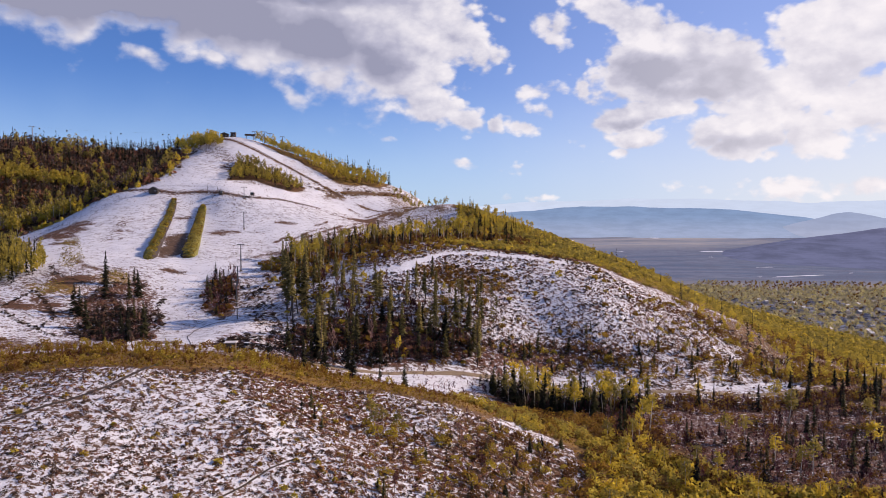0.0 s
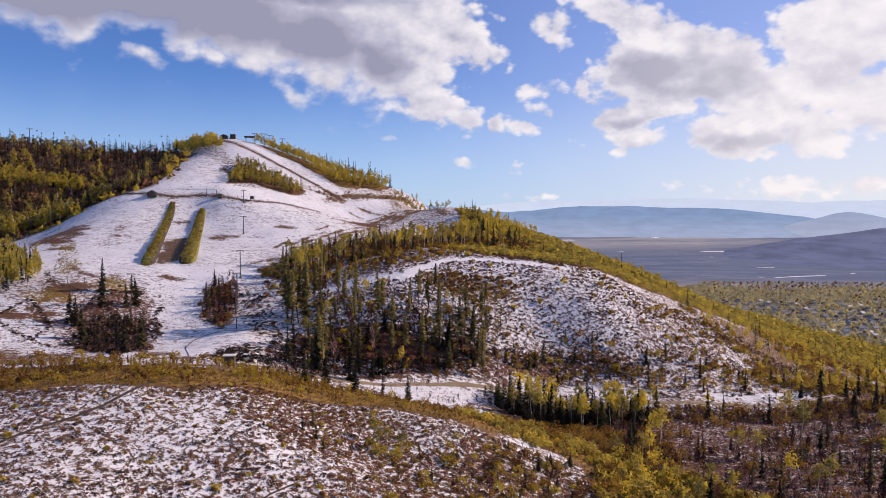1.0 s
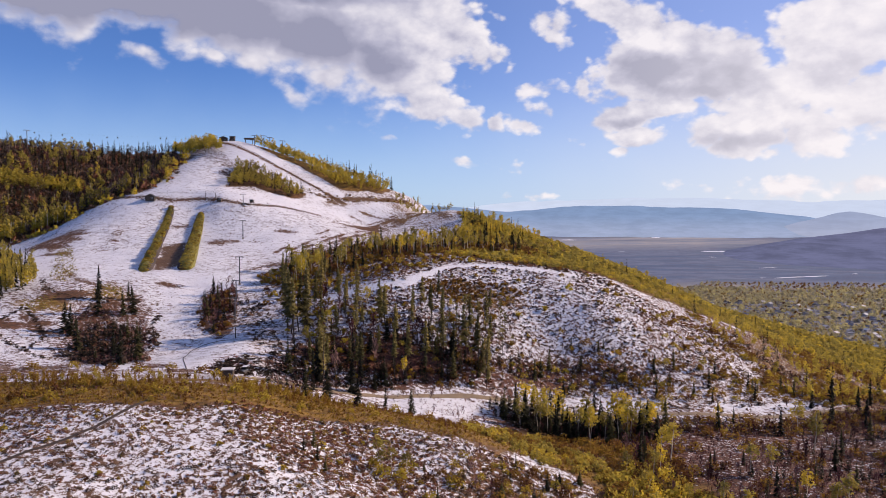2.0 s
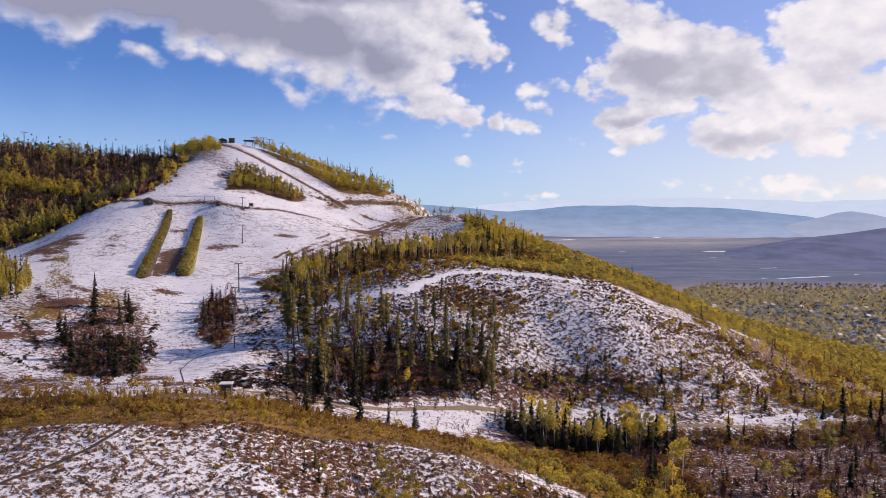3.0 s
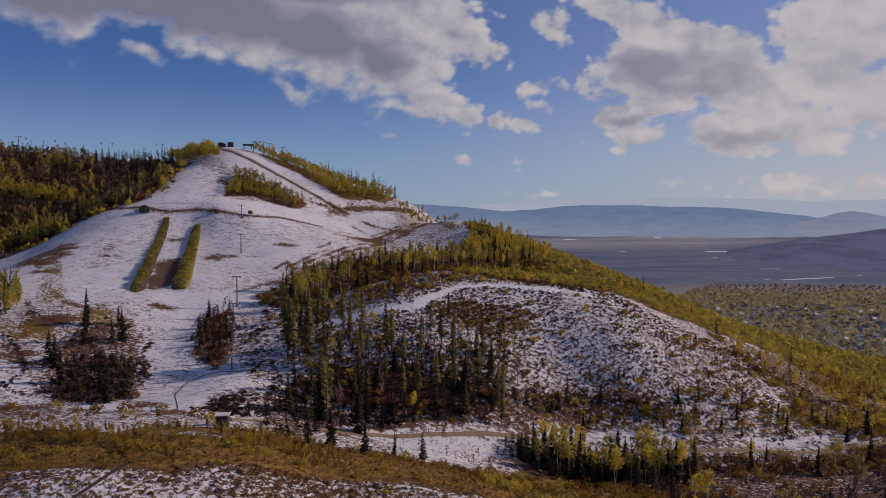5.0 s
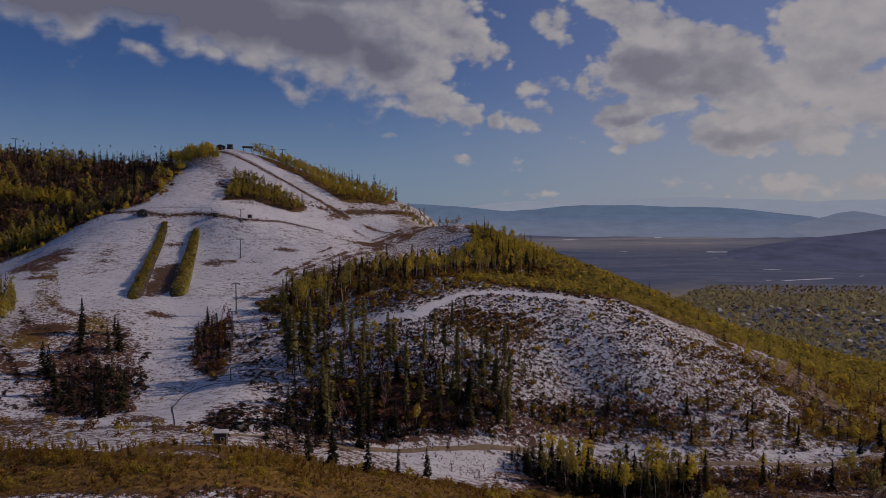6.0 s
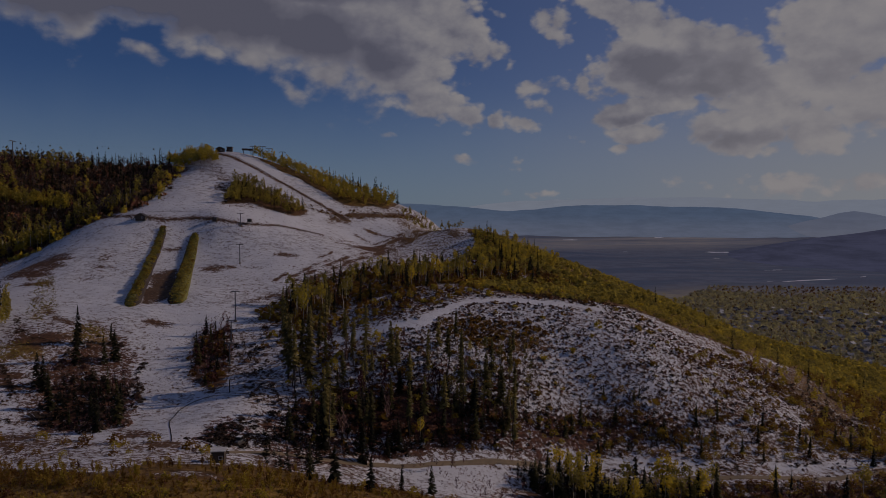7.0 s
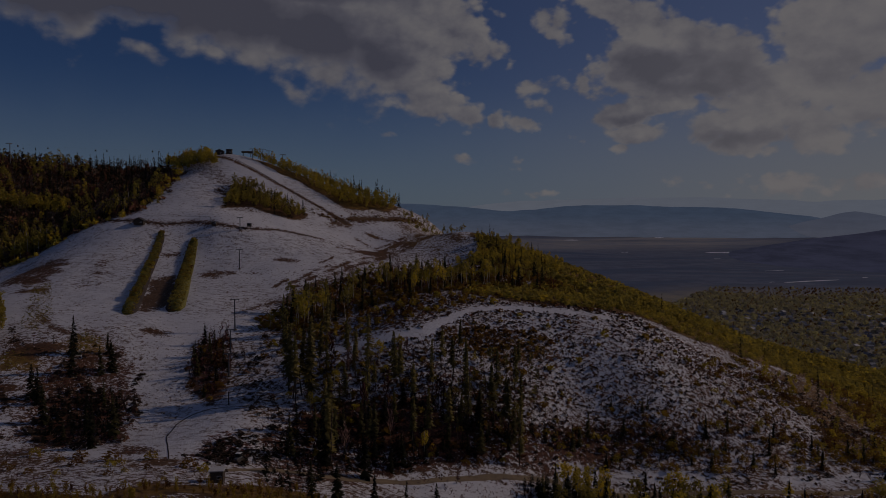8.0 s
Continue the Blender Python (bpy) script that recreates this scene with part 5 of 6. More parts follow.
stamp("bare_wood", P_BARE, np.concatenate([off_clearing(clear_of(spread("wood_valley", 2.3, 62), ROAD, 2.5)), spread("clearing", 2.9, 262), spread("draw_snow", 3.4, 263)]), (1.5, 4.8), (1.1, 1.6), (0.0, 0.45), twig_far, "purple-brown bare brush on the valley floor", "brush", 62)
stamp("scrub", P_BUSH_FINE, clear_of(spread("wood_valley", 5.6, 63, 0.8, clump=0.35), ROAD, 2.5), (1.2, 3.2), (1.0, 1.4), (0.0, 0.6), scrub_mat, "golden bushes on the valley floor", "brush", 63)
pts = clear_of(spread("wood_east", 9.5, 64), ROAD, 5)
stamp("aspen_wood", P_ASPEN, pts, (4, 8.5), (1.0, 1.4), (0.35, 0.8), leaf_far, "yellow-brown aspens on the lower slope", "trees", 64)
stamp("bare_wood", P_BARE, clear_of(spread("wood_east", 2.8, 65), ROAD, 2.5), (1.2, 3.6), (1.0, 1.5), (0.2, 0.8), twig_far, "pale bare brush on the lower slope", "brush", 65)
stamp("scrub", P_BUSH_FINE, clear_of(spread("wood_east", 3.0, 176, clump=0.45), ROAD, 2.5), (1.2, 3.2), (1.0, 1.5), (0.2, 0.85), scrub_mat, "golden bushes on the lower slope", "brush", 176)
plant(SPRUCES, clear_of(spread("road_right", 7.5, 365, 0.75), ROAD, 4), (5, 11), (0.9, 1.2), 365, TALL_S)
stamp("bare_wood", P_BARE, clear_of(spread("road_right", 2.3, 366), ROAD, 2.5), (1.5, 4.5), (1.1, 1.6), (0.0, 0.4), twig_far, "dark maroon brush beside the road", "brush", 366)
stamp("spruce_wood", P_SPRUCE, clear_of(spread("wood_east", 17, 66), ROAD, 5), (5, 10), (0.9, 1.1), (0.1, 0.5), needle_far, "spruces on the lower slope", "trees", 66)

stamp("scrub", P_BUSH_FINE, clear_of(np.concatenate([spread("dome_right", 4.2, 301, 0.8, clump=0.42), clear_of(spread("roadside", 4.2, 302, 0.9), VERGE, 3.4)]), ROAD, 2.5), (1.0, 2.6), (1.0, 1.5), (0.1, 0.9), scrub_mat, "golden brush beside the road and up the slope", "brush", 301)
stamp("bare_wood", P_BARE, clear_of(np.concatenate([spread("dome_right", 2.7, 303, 0.85, clump=0.38), clear_of(spread("roadside", 4.5, 304, 0.8), VERGE, 3.4)]), ROAD, 2.5), (0.8, 2.4), (1.1, 1.7), (0.2, 0.8), twig_far, "purple-brown brush beside the road and up the slope", "brush", 303)
stamp("grass", P_TUFT, spread(["green_1", "green_2", "olive_a", "olive_b", "olive_c"], 1.2, 305, 0.75), (0.3, 0.8), (1.0, 1.8), (0.0, 0.5), leaf_far, "olive grass showing through the snow of the run", "grass", 305)
stamp("spruce_thicket", P_SPRUCE, clear_of(spread("dome_base", 3.3, 311, 0.85, clump=0.3), VERGE, 3.4), (1.5, 5.0), (1.2, 2.0), (0.0, 0.4), needle_far, "row of young dark spruces along the foot of the hill", "trees", 311)
stamp("bare_wood", P_BARE, np.concatenate([clear_of(spread("dome_base", 2.3, 312, clump=0.28), VERGE, 3.4), clear_of(spread("valley_edge", 2.4, 313), ROAD, 3.6), spread("fringe", 4.2, 314, 0.7)]), (0.8, 2.8), (1.1, 1.7), (0.0, 0.5), twig_far, "dark bare brush along the hollow", "brush", 312)
stamp("scrub", P_BUSH_FINE, np.concatenate([clear_of(spread("dome_base", 4.0, 315), VERGE, 3.4), clear_of(spread("valley_edge", 3.2, 316), ROAD, 3.0), spread("fringe", 6.0, 317, 0.7)]), (0.8, 2.6), (1.0, 1.5), (0.1, 0.9), scrub_mat, "olive and golden bushes along the hollow", "brush", 315)
# golden brush along the spur and the ridge
stamp("scrub", P_BUSH_FINE, spread("gold_ridge", 3.6, 167, 0.85), (1.2, 3.0), (1.0, 1.5), (0.15, 0.6), leaf_far, "lime-green willow brush along the ridge", "brush", 167)
stamp("scrub", P_BUSH_FINE, spread("gold_ridge", 3.4, 67, 0.85), (1.0, 2.4), (1.1, 1.6), (0.2, 0.7), leaf_far, "golden brush along the ridge", "brush", 67)
stamp("scrub", P_BUSH, spread("gold_spur", 2.7, 68), (1.3, 3.0), (1.1, 1.6), (0.15, 0.7), leaf_far, "golden brush on the spur", "brush", 68)
stamp("aspen_wood", P_ASPEN, spread("gold_spur", 10.0, 69), (3.5, 6), (1.0, 1.5), (0.2, 0.5), leaf_far, "yellow-green aspens on the spur", "trees", 69)
stamp("spruce_wood", P_SPRUCE, spread("gold_ridge", 24, 70), (5, 9), (0.8, 1.1), (0.1, 0.5), needle_far, "spruces standing along the ridge", "trees", 70)

# knoll: golden brush along its brow, sagebrush and saplings on its face
stamp("scrub", P_STEMS, spread("knoll_gold", 1.8, 71, 0.85, clump=0.38), (0.4, 1.7), (0.9, 1.7), (0.0, 0.7), scrub_mat, "tall golden stems along the brow of the knoll", "brush", 71)
stamp("scrub", P_BUSH_FINE, spread("knoll_gold", 4.2, 72, 0.7, clump=0.45), (0.8, 2.6), (0.8, 1.3), (0.3, 1.0), scrub_mat, "golden bushes along the brow of the knoll", "brush", 72)
stamp("scrub", P_STEMS, spread("belt_far", 1.9, 271, 0.8), (0.9, 2.6), (0.7, 1.3), (0.1, 0.9), scrub_mat, "tall golden stems behind the brow by the shed", "brush", 271)
stamp("scrub", P_STEMS, spread("belt_back", 2.0, 171, 0.85, clump=0.3), (1.2, 3.4), (0.7, 1.3), (0.2, 0.9), scrub_mat, "tall yellow willow stems behind the brow", "brush", 171)
stamp("scrub", P_TUFT, spread("knoll_gold", 0.95, 175), (0.25, 0.75), (0.9, 1.8), (0.15, 0.75), scrub_mat, "golden grass tufts along the brow of the knoll", "grass", 175)
stamp("bare_wood", P_BARE, spread("knoll_gold", 3.0, 172, 0.7), (0.8, 2.2), (1.0, 1.6), (0.3, 0.9), twig_far, "bare reddish stems along the brow of the knoll", "brush", 172)
stamp("scrub", P_BUSH, spread("above_path", 3.4, 173, 0.8), (0.9, 2.4), (1.0, 1.5), (0.2, 0.95), scrub_mat, "olive and golden bushes above the snowy track", "brush", 173)
stamp("bare_wood", P_BARE, spread("above_path", 2.8, 174, 0.8), (1.0, 2.8), (1.0, 1.5), (0.0, 0.6), twig_far, "dark bare brush above the snowy track", "brush", 174)
stamp("scrub", P_BUSH_FINE, spread("gold_right", 4.0, 73), (1.2, 3.6), (0.9, 1.3), (0.05, 0.95), scrub_mat, "yellow bushes beside the draw", "brush", 73)
stamp("scrub", P_BUSH_FINE, spread("gold_right", 3.1, 273), (1.5, 4.2), (0.9, 1.3), (0.25, 0.8), leaf_far, "lime-green willows beside the draw", "brush", 273)
plant(ASPENS, spread("gold_right", 11.0, 74), (5, 8), (1.1, 1.5), 74, TALL_A)
plant(SPRUCES, np.array([(-18.3, 212), (-24.8, 201), (-11.3, 214), (-33, 203), (-38, 200)], float), (6, 9), (0.9, 1.2), 75, TALL_S)
plant(SPRUCES, np.array([(-28.5, 158), (-27, 153), (-30, 155), (-25, 150)], float), (2.5, 4), (1.2, 1.6), 76, TALL_S)
plant(ASPENS, np.array([(-15, 157), (-13, 160), (-10, 158), (-16, 161)], float), (4, 6), (1.2, 1.5), 77, TALL_A)
stamp("scrub", P_BUSH_FINE, np.array([(-14.5, 155), (-16.5, 158), (-11, 156), (-10, 161), (-5, 150), (0, 158)], float), (1.8, 3.0), (1.0, 1.4), (0.6, 0.95), scrub_mat, "bright yellow bushes on the knoll", "brush", 78)
pts = spread("knoll_shrub", 3.4, 79)
cut = R.uniform(0, 1, len(pts))
plant(SPRUCES, pts[cut < 0.08], (1.8, 4), (1.2, 1.7), 79, TALL_S)
plant(BARES, pts[cut > 0.86], (3, 6), (1.0, 1.5), 80)
stamp("scrub", P_BUSH_FINE, pts[(cut > 0.2) & (cut < 0.48)], (0.8, 2.2), (1.0, 1.5), (0.1, 0.9), scrub_mat, "golden bushes on the face of the knoll", "brush", 81)
stamp("bare_wood", P_BARE, spread("knoll_shrub", 2.7, 82, clump=0.35), (0.8, 2.4), (1.1, 1.6), (0.1, 0.7), twig_far, "bare brush on the face of the knoll", "brush", 82)

stamp("bare_wood", P_BARE, spread("shrub_dense", 2.2, 321), (0.8, 2.4), (1.1, 1.6), (0.0, 0.6), twig_far, "maroon bare brush on the flank of the knoll", "brush", 321)
stamp("scrub", P_BUSH_FINE, spread("shrub_dense", 3.2, 322, 0.8), (0.8, 2.4), (1.0, 1.4), (0.1, 0.9), scrub_mat, "golden bushes on the flank of the knoll", "brush", 322)
stamp("spruce_thicket", P_SPRUCE, spread("shrub_dense", 4.2, 323, 0.7), (1.5, 4.0), (1.1, 1.6), (0.1, 0.5), needle_far, "young spruces on the flank of the knoll", "trees", 323)

stamp("scrub", P_BUSH_FINE, spread("willows", 3.0, 340, 0.85), (1.0, 3.0), (0.9, 1.3), (0.2, 0.75), leaf_far, "lime-green willows on the back of the knoll", "brush", 340)

stamp("sagebrush", P_BUSH, np.array(VERGE[1:])[R.integers(0, 6, 160)] + R.normal(0, 1, (160, 2)) * [9, 2.2], (0.3, 1.0), (1.1, 1.8), (0.0, 0.5), sage_mat, "dark low brush dotted along the snowy verge", "brush", 345)

pts = spread("front_right", 4.6, 350, 0.85)
stamp("pine_wood", P_PINE, pts, (6, 12), (1.0, 1.5), (0.1, 0.8), pine_far, "thin olive pines thinning out across the hill face", "trees", 350)
stamp("pine_trunks", P_ASPEN_TRUNK, pts, (6, 11), (0.7, 1.0), (0.4, 0.6), bark_dark, "dark trunks of thin pines on the hill face", "trees", 350)
stamp("bare_wood", P_BARE, spread("front_right", 2.8, 351), (0.8, 3.0), (1.0, 1.6), (0.1, 0.6), twig_far, "purple-brown brush among the thin pines", "brush", 351)

PLAN["knoll_face"] = [(-135, 160), (-93, 152), (-65, 156), (-47, 167), (-20, 176), (2, 177), (36, 181), (40, 150), (10, 105), (-100, 105)]
pts = clear_of(clear_of(spread("knoll_face", 1.25, 83, 0.85, clump=0.15), TRAIL, 0.8), TRAIL_SHORT, 0.6)
red = zone(pts[:, 0], pts[:, 1], "knoll_red", 8) > R.uniform(0.2, 0.9, len(pts))
stamp("sagebrush", P_TUFT, pts[~red], (0.2, 0.55), (0.9, 1.6), (0.0, 0.8), sage_mat, "low grey-brown sagebrush poking through snow", "brush", 84)
pts = clear_of(clear_of(spread("knoll_face", 1.65, 283, 0.85, clump=0.2), TRAIL, 0.9), TRAIL_SHORT, 0.7)
red2 = zone(pts[:, 0], pts[:, 1], "knoll_red", 8) > R.uniform(0.2, 0.9, len(pts))
stamp("sagebrush", P_BUSH_FINE, pts[~red2], (0.32, 0.9), (1.0, 1.7), (0.0, 0.7), sage_mat, "round grey-green sagebrush clumps in snow", "brush", 284)
stamp("sagebrush", P_BUSH, spread("knoll_red", 1.9, 330, 0.85, clump=0.3), (0.3, 0.9), (1.1, 1.9), (0.4, 0.95), sage_mat, "rust-red brush clumps crowding the slope", "brush", 330)
stamp("sagebrush", P_BUSH_FINE, pts[red2], (0.35, 0.95), (1.1, 1.9), (0.35, 0.95), sage_mat, "round rust-brown brush clumps in snow", "brush", 285)
near = spread("knoll_face", 1.25, 287)
near = near[R.uniform(0, 14, len(near)) > edge(near[:, 0], near[:, 1], PLAN["knoll_gold"]) * R.uniform(0.8, 1.6, len(near))]
near = clear_of(near, TRAIL, 1.0)
stamp("scrub", P_TUFT, near[near[:, 1] > 118], (0.25, 0.8), (0.9, 1.7), (0.05, 0.75), scrub_mat, "golden and rusty grass thinning out down the knoll", "grass", 287)
stamp("scrub", P_BUSH, clear_of(spread("knoll_face", 4.6, 288, 0.7, clump=0.3), TRAIL, 1.2), (0.35, 0.9), (1.1, 1.7), (0.0, 0.6), scrub_mat, "rusty low shrubs dotted over the knoll", "brush", 288)
stamp("scrub", P_BUSH, spread("knoll_face", 8.0, 286, 0.7), (0.5, 1.2), (1.0, 1.5), (0.6, 1.0), scrub_mat, "yellow-green shrubs dotted over the knoll", "brush", 286)
low = clear_of(clear_of(spread("knoll_face", 0.98, 385, 0.85, clump=0.3), TRAIL, 0.9), TRAIL_SHORT, 0.7)
low = low[low[:, 1] > 112]
stamp("sagebrush", P_BUSH, low, (0.16, 0.5), (1.1, 2.1), (0.05, 0.8), sage_mat, "low rust and grey brush matted through the snow", "brush", 385)
pts = clear_of(clear_of(spread("knoll_face", 1.25, 83, 0.85, clump=0.15), TRAIL, 0.8), TRAIL_SHORT, 0.6)
stamp("sagebrush", P_TUFT, pts[red], (0.35, 0.8), (0.9, 1.5), (0.4, 0.95), sage_mat, "low rust-red brush poking through snow", "brush", 85)
PLAN["dome_face"] = [(-58, 300), (-40, 318), (-4, 335), (40, 345), (61, 343), (86, 326), (132, 339), (150, 312), (110, 288), (60, 268), (18, 262), (-20, 246), (-45, 240)]
stamp("bare_wood", P_BARE, clear_of(spread("dome_face", 2.7, 88, 0.8), ROAD, 4), (0.9, 2.4), (1.1, 1.7), (0.1, 0.8), twig_far, "knee-high bare brush over the hill face", "brush", 88)
stamp("scrub", P_BUSH, spread("dome_gold", 2.6, 89), (1.0, 2.2), (1.0, 1.5), (0.1, 0.6), scrub_mat, "rusty golden brush under the snowy track", "brush", 89)
stamp("sagebrush", P_BUSH, clear_of(spread("dome_face", 1.7, 386, 0.8, clump=0.25), ROAD, 3), (0.35, 1.05), (1.0, 1.8), (0.0, 0.65), sage_mat, "dark and rusty low brush over the cleared hill face", "brush", 386)
pts = spread("dome_face", 1.9, 86, 0.8)
stamp("sagebrush", P_TUFT, pts, (0.4, 1.0), (0.8, 1.4), (0.0, 0.6), sage_mat, "low brush on the cleared hill face", "brush", 86)
stamp("scrub", P_BUSH, spread("dome_face", 8.5, 87, 0.8), (1.0, 2.6), (1.0, 1.5), (0.3, 1.0), scrub_mat, "yellow bushes dotted over the cleared hill face", "brush", 87)
# ---- things that were built: berms, lift, huts, town ----
def gz(x, y):
    return float(height([x], [y])[0])


def solid(bm, mat, name):
    me = bpy.data.meshes.new(name)
    bm.normal_update()
    bm.to_mesh(me)
    bm.free()
    me.materials.append(mat)
    return me


def box(w, d, h, at=(0, 0, 0), bev=0.03, turn=0.0):
    """A bevelled block standing on at."""
    bm = bmesh.new()
    bmesh.ops.create_cube(bm, size=1, matrix=Matrix.Translation(at) @ Matrix.Rotation(turn, 4, "Z") @ Matrix.Translation((0, 0, h / 2)) @ Matrix.Diagonal((w, d, h, 1)))
    if bev:
        bmesh.ops.bevel(bm, geom=bm.edges[:], offset=bev, segments=1, affect="EDGES")
    return bm


def rod(a, b, r0, r1=None, sides=8):
    a, b = Vector(a), Vector(b)
    bm = bmesh.new()
    m = Matrix.Translation((a + b) / 2) @ (b - a).to_track_quat("Z", "Y").to_matrix().to_4x4()
    bmesh.ops.create_cone(bm, cap_ends=True, segments=sides, radius1=r0, radius2=r0 if r1 is None else r1, depth=(b - a).length, matrix=m)
    return bm


def gable(w, d, rise, over=0.3, thick=0.18, at=(0, 0, 0)):
    """A pitched roof of two thick slabs that meet at the ridge along y."""
    bm = bmesh.new()
    hw, hd = w / 2 + over, d / 2 + over
    drop = rise * hw / (w / 2)
    prof = [(-hw, rise - drop), (0, rise), (hw, rise - drop), (hw, rise - drop + thick), (0, rise + thick * 1.2), (-hw, rise - drop + thick)]
    rings = [[bm.verts.new((at[0] + x, at[1] + y, at[2] + z)) for x, z in prof] for y in (-hd, hd)]
    for i in range(6):
        j = (i + 1) % 6
        bm.faces.new((rings[0][i], rings[0][j], rings[1][j], rings[1][i]))
    bm.faces.new(rings[0][::-1])
    bm.faces.new(rings[1])
    return bm


def gable_walls(w, d, h, rise):
    bm = bmesh.new()
    prof = [(-w / 2, 0), (w / 2, 0), (w / 2, h), (0, h + rise), (-w / 2, h)]
    rings = [[bm.verts.new((x, y, z)) for x, z in prof] for y in (-d / 2, d / 2)]
    for i in range(5):
        j = (i + 1) % 5
        bm.faces.new((rings[0][i], rings[0][j], rings[1][j], rings[1][i]))
    bm.faces.new(rings[0][::-1])
    bm.faces.new(rings[1])
    return bm


def piece(name, bm, mat, parent, label=""):
    return part(name, solid(bm, mat, name), parent, label)


def root(name, x, y, label, category, group="", turn=0.0, sink=0.25, z=None):
    o = tagged(new(name), label, category, group)
    o.matrix_basis = Matrix.Translation((x, y, (gz(x, y) - sink) if z is None else z)) @ Matrix.Rotation(radians(turn), 4, "Z")
    return o


def berm(line, half, tall, label, seed, bare):
    """A long earth bank with steep grassy sides and rounded ends."""
    p = np.array(line, float)
    s = np.concatenate([[0], np.cumsum(np.hypot(*np.diff(p, axis=0).T))])
    u = np.linspace(0, s[-1], 90)
    c = np.stack([np.interp(u, s, p[:, 0]), np.interp(u, s, p[:, 1])], 1)
    for _ in range(60):
        c[1:-1] = (c[:-2] + 2 * c[1:-1] + c[2:]) / 4
    d = np.gradient(c, axis=0)
    nrm = np.stack([-d[:, 1], d[:, 0]], 1) / np.hypot(*d.T)[:, None]
    across = np.linspace(-1, 1, 17)
    end = np.clip(np.minimum(u, s[-1] - u) / 6, 0, 1) ** 0.6
    wid = half * (0.75 + 0.35 * u / s[-1]) * (0.5 + 0.5 * end)
    pts = (c[:, None] + nrm[:, None] * (across[None, :, None] * wid[:, None, None])).reshape(-1, 2)
    prof = np.clip(1 - np.abs(across) ** 2.6, 0, 1)
    bumps = 1.3 * rough(pts[:, 0], pts[:, 1], 5, seed, 4) + 0.5 * rough(pts[:, 0], pts[:, 1], 1.6, seed + 1, 2)
    z = height(pts[:, 0], pts[:, 1]) - 0.5 + ((end * (0.35 + 0.65 * u / s[-1]))[:, None] * prof[None] * tall + 0.5 * prof[None]).ravel() + bumps * np.tile(prof, len(u))
    me = sheet("berm", np.column_stack([pts, z]), grid_faces(17, len(u)), turf_mat)
    me.materials.append(dirt_mat)
    # dark earth on the inner flank; on the broad wall it also paints shade
    flank = np.tile((bare * (across[:-1] + across[1:]) / 2 > 0.42).astype(np.int32), len(u) - 1)
    me.polygons.foreach_set("material_index", flank)
    me.shade_smooth()
    tagged(new("berm", me), label, "berm", "halfpipe walls")
    grid = np.column_stack([pts, z]).reshape(len(u), 17, 3)
    grassy = [k for k in range(2, 15) if bare * across[k] < 0.68]
    return grid[:, grassy].reshape(-1, 3)


tops = berm([(-155, 426), (-146, 386), (-129, 322)], 3.0, 2.7, "long grassy earth wall dusted with snow on the ski run", 5, 1)
tops = np.concatenate([tops, berm([(-138, 424), (-128, 383), (-114, 329)], 3.7, 3.3, "broad grassy earth wall with a steep shaded side", 6, -1)])
TOPS = tops


def lift_tower(x, y, tall, arm, turn, label):
    t = root("lift_tower", x, y, label, "lift tower", "lift towers", turn)
    piece("footing", box(1.1, 1.1, 0.6, bev=0.08), road_mat, t)
    piece("pole", rod((0, 0, 0.4), (0, 0, tall), 0.27, 0.18, 10), steel, t)
    beam = piece("crossarm", box(arm, 0.3, 0.32, (0, 0, tall - 0.1), 0.04), steel, t)
    for sx in (-1, 1):
        piece("sheave_train", box(0.25, 2.2, 0.3, (sx * arm / 2, 0, tall - 0.35), 0.06), dark_wood, beam)
    piece("ladder", box(0.35, 0.06, tall - 1.5, (0, -0.3, 1.0), 0.0), steel, t)
    return t


for x, y, tall in ((-116, 431, 7.0), (-105.5, 391, 9.3), (-86.5, 315, 11.5), (-81.8, 293, 8.5), (-77.5, 276, 7.5)):
    lift_tower(x, y, tall, 3.0, 12, "grey steel chairlift tower standing in snow")
for x, y, tall in ((-141, 556, 7.5), (-134, 556, 9.5), (-130, 557, 9.5), (-119, 550, 11.0)):
    lift_tower(x, y, tall, 3.6, 25, "chairlift tower among yellow aspens on the ridge")
lift_tower(-303, 547, 16.5, 4.2, 80, "tall cableway tower rising over the wood")

post = root("snow_gun", -72, 256.6, "short dark post with a bent snow-making arm", "snow gun")
piece("base_plate", box(0.9, 0.9, 0.15), steel, post)
piece("pole", rod((0, 0, 0.1), (0, 0, 4.2), 0.2, 0.16), dark_wood, post)
piece("arm", rod((0, 0, 4.1), (1.3, 0, 4.3), 0.13, 0.1), dark_wood, post)
piece("nozzle", rod((1.3, 0, 4.2), (1.5, 0, 4.9), 0.16, 0.22), steel, post)

# cable with cabins along the skyline
A, B = Vector((-303, 547, gz(-303, 547) + 16.2)), Vector((-158, 568, 164.5))
cab = root("cableway_cable", A.x, A.y, "thin steel cable strung along the skyline", "cable", z=A.z)
cu = bpy.data.curves.new("cable", "CURVE")
cu.dimensions, cu.bevel_depth = "3D", 0.009
sp = cu.splines.new("POLY")
sp.points.add(40)
for i in range(41):
    u = i / 40
    sp.points[i].co = (*(A.lerp(B, u) - A - Vector((0, 0, 5.0 * 4 * u * (1 - u) * 0.55))), 1)
cu.materials.append(steel)
part("strand", cu, cab)
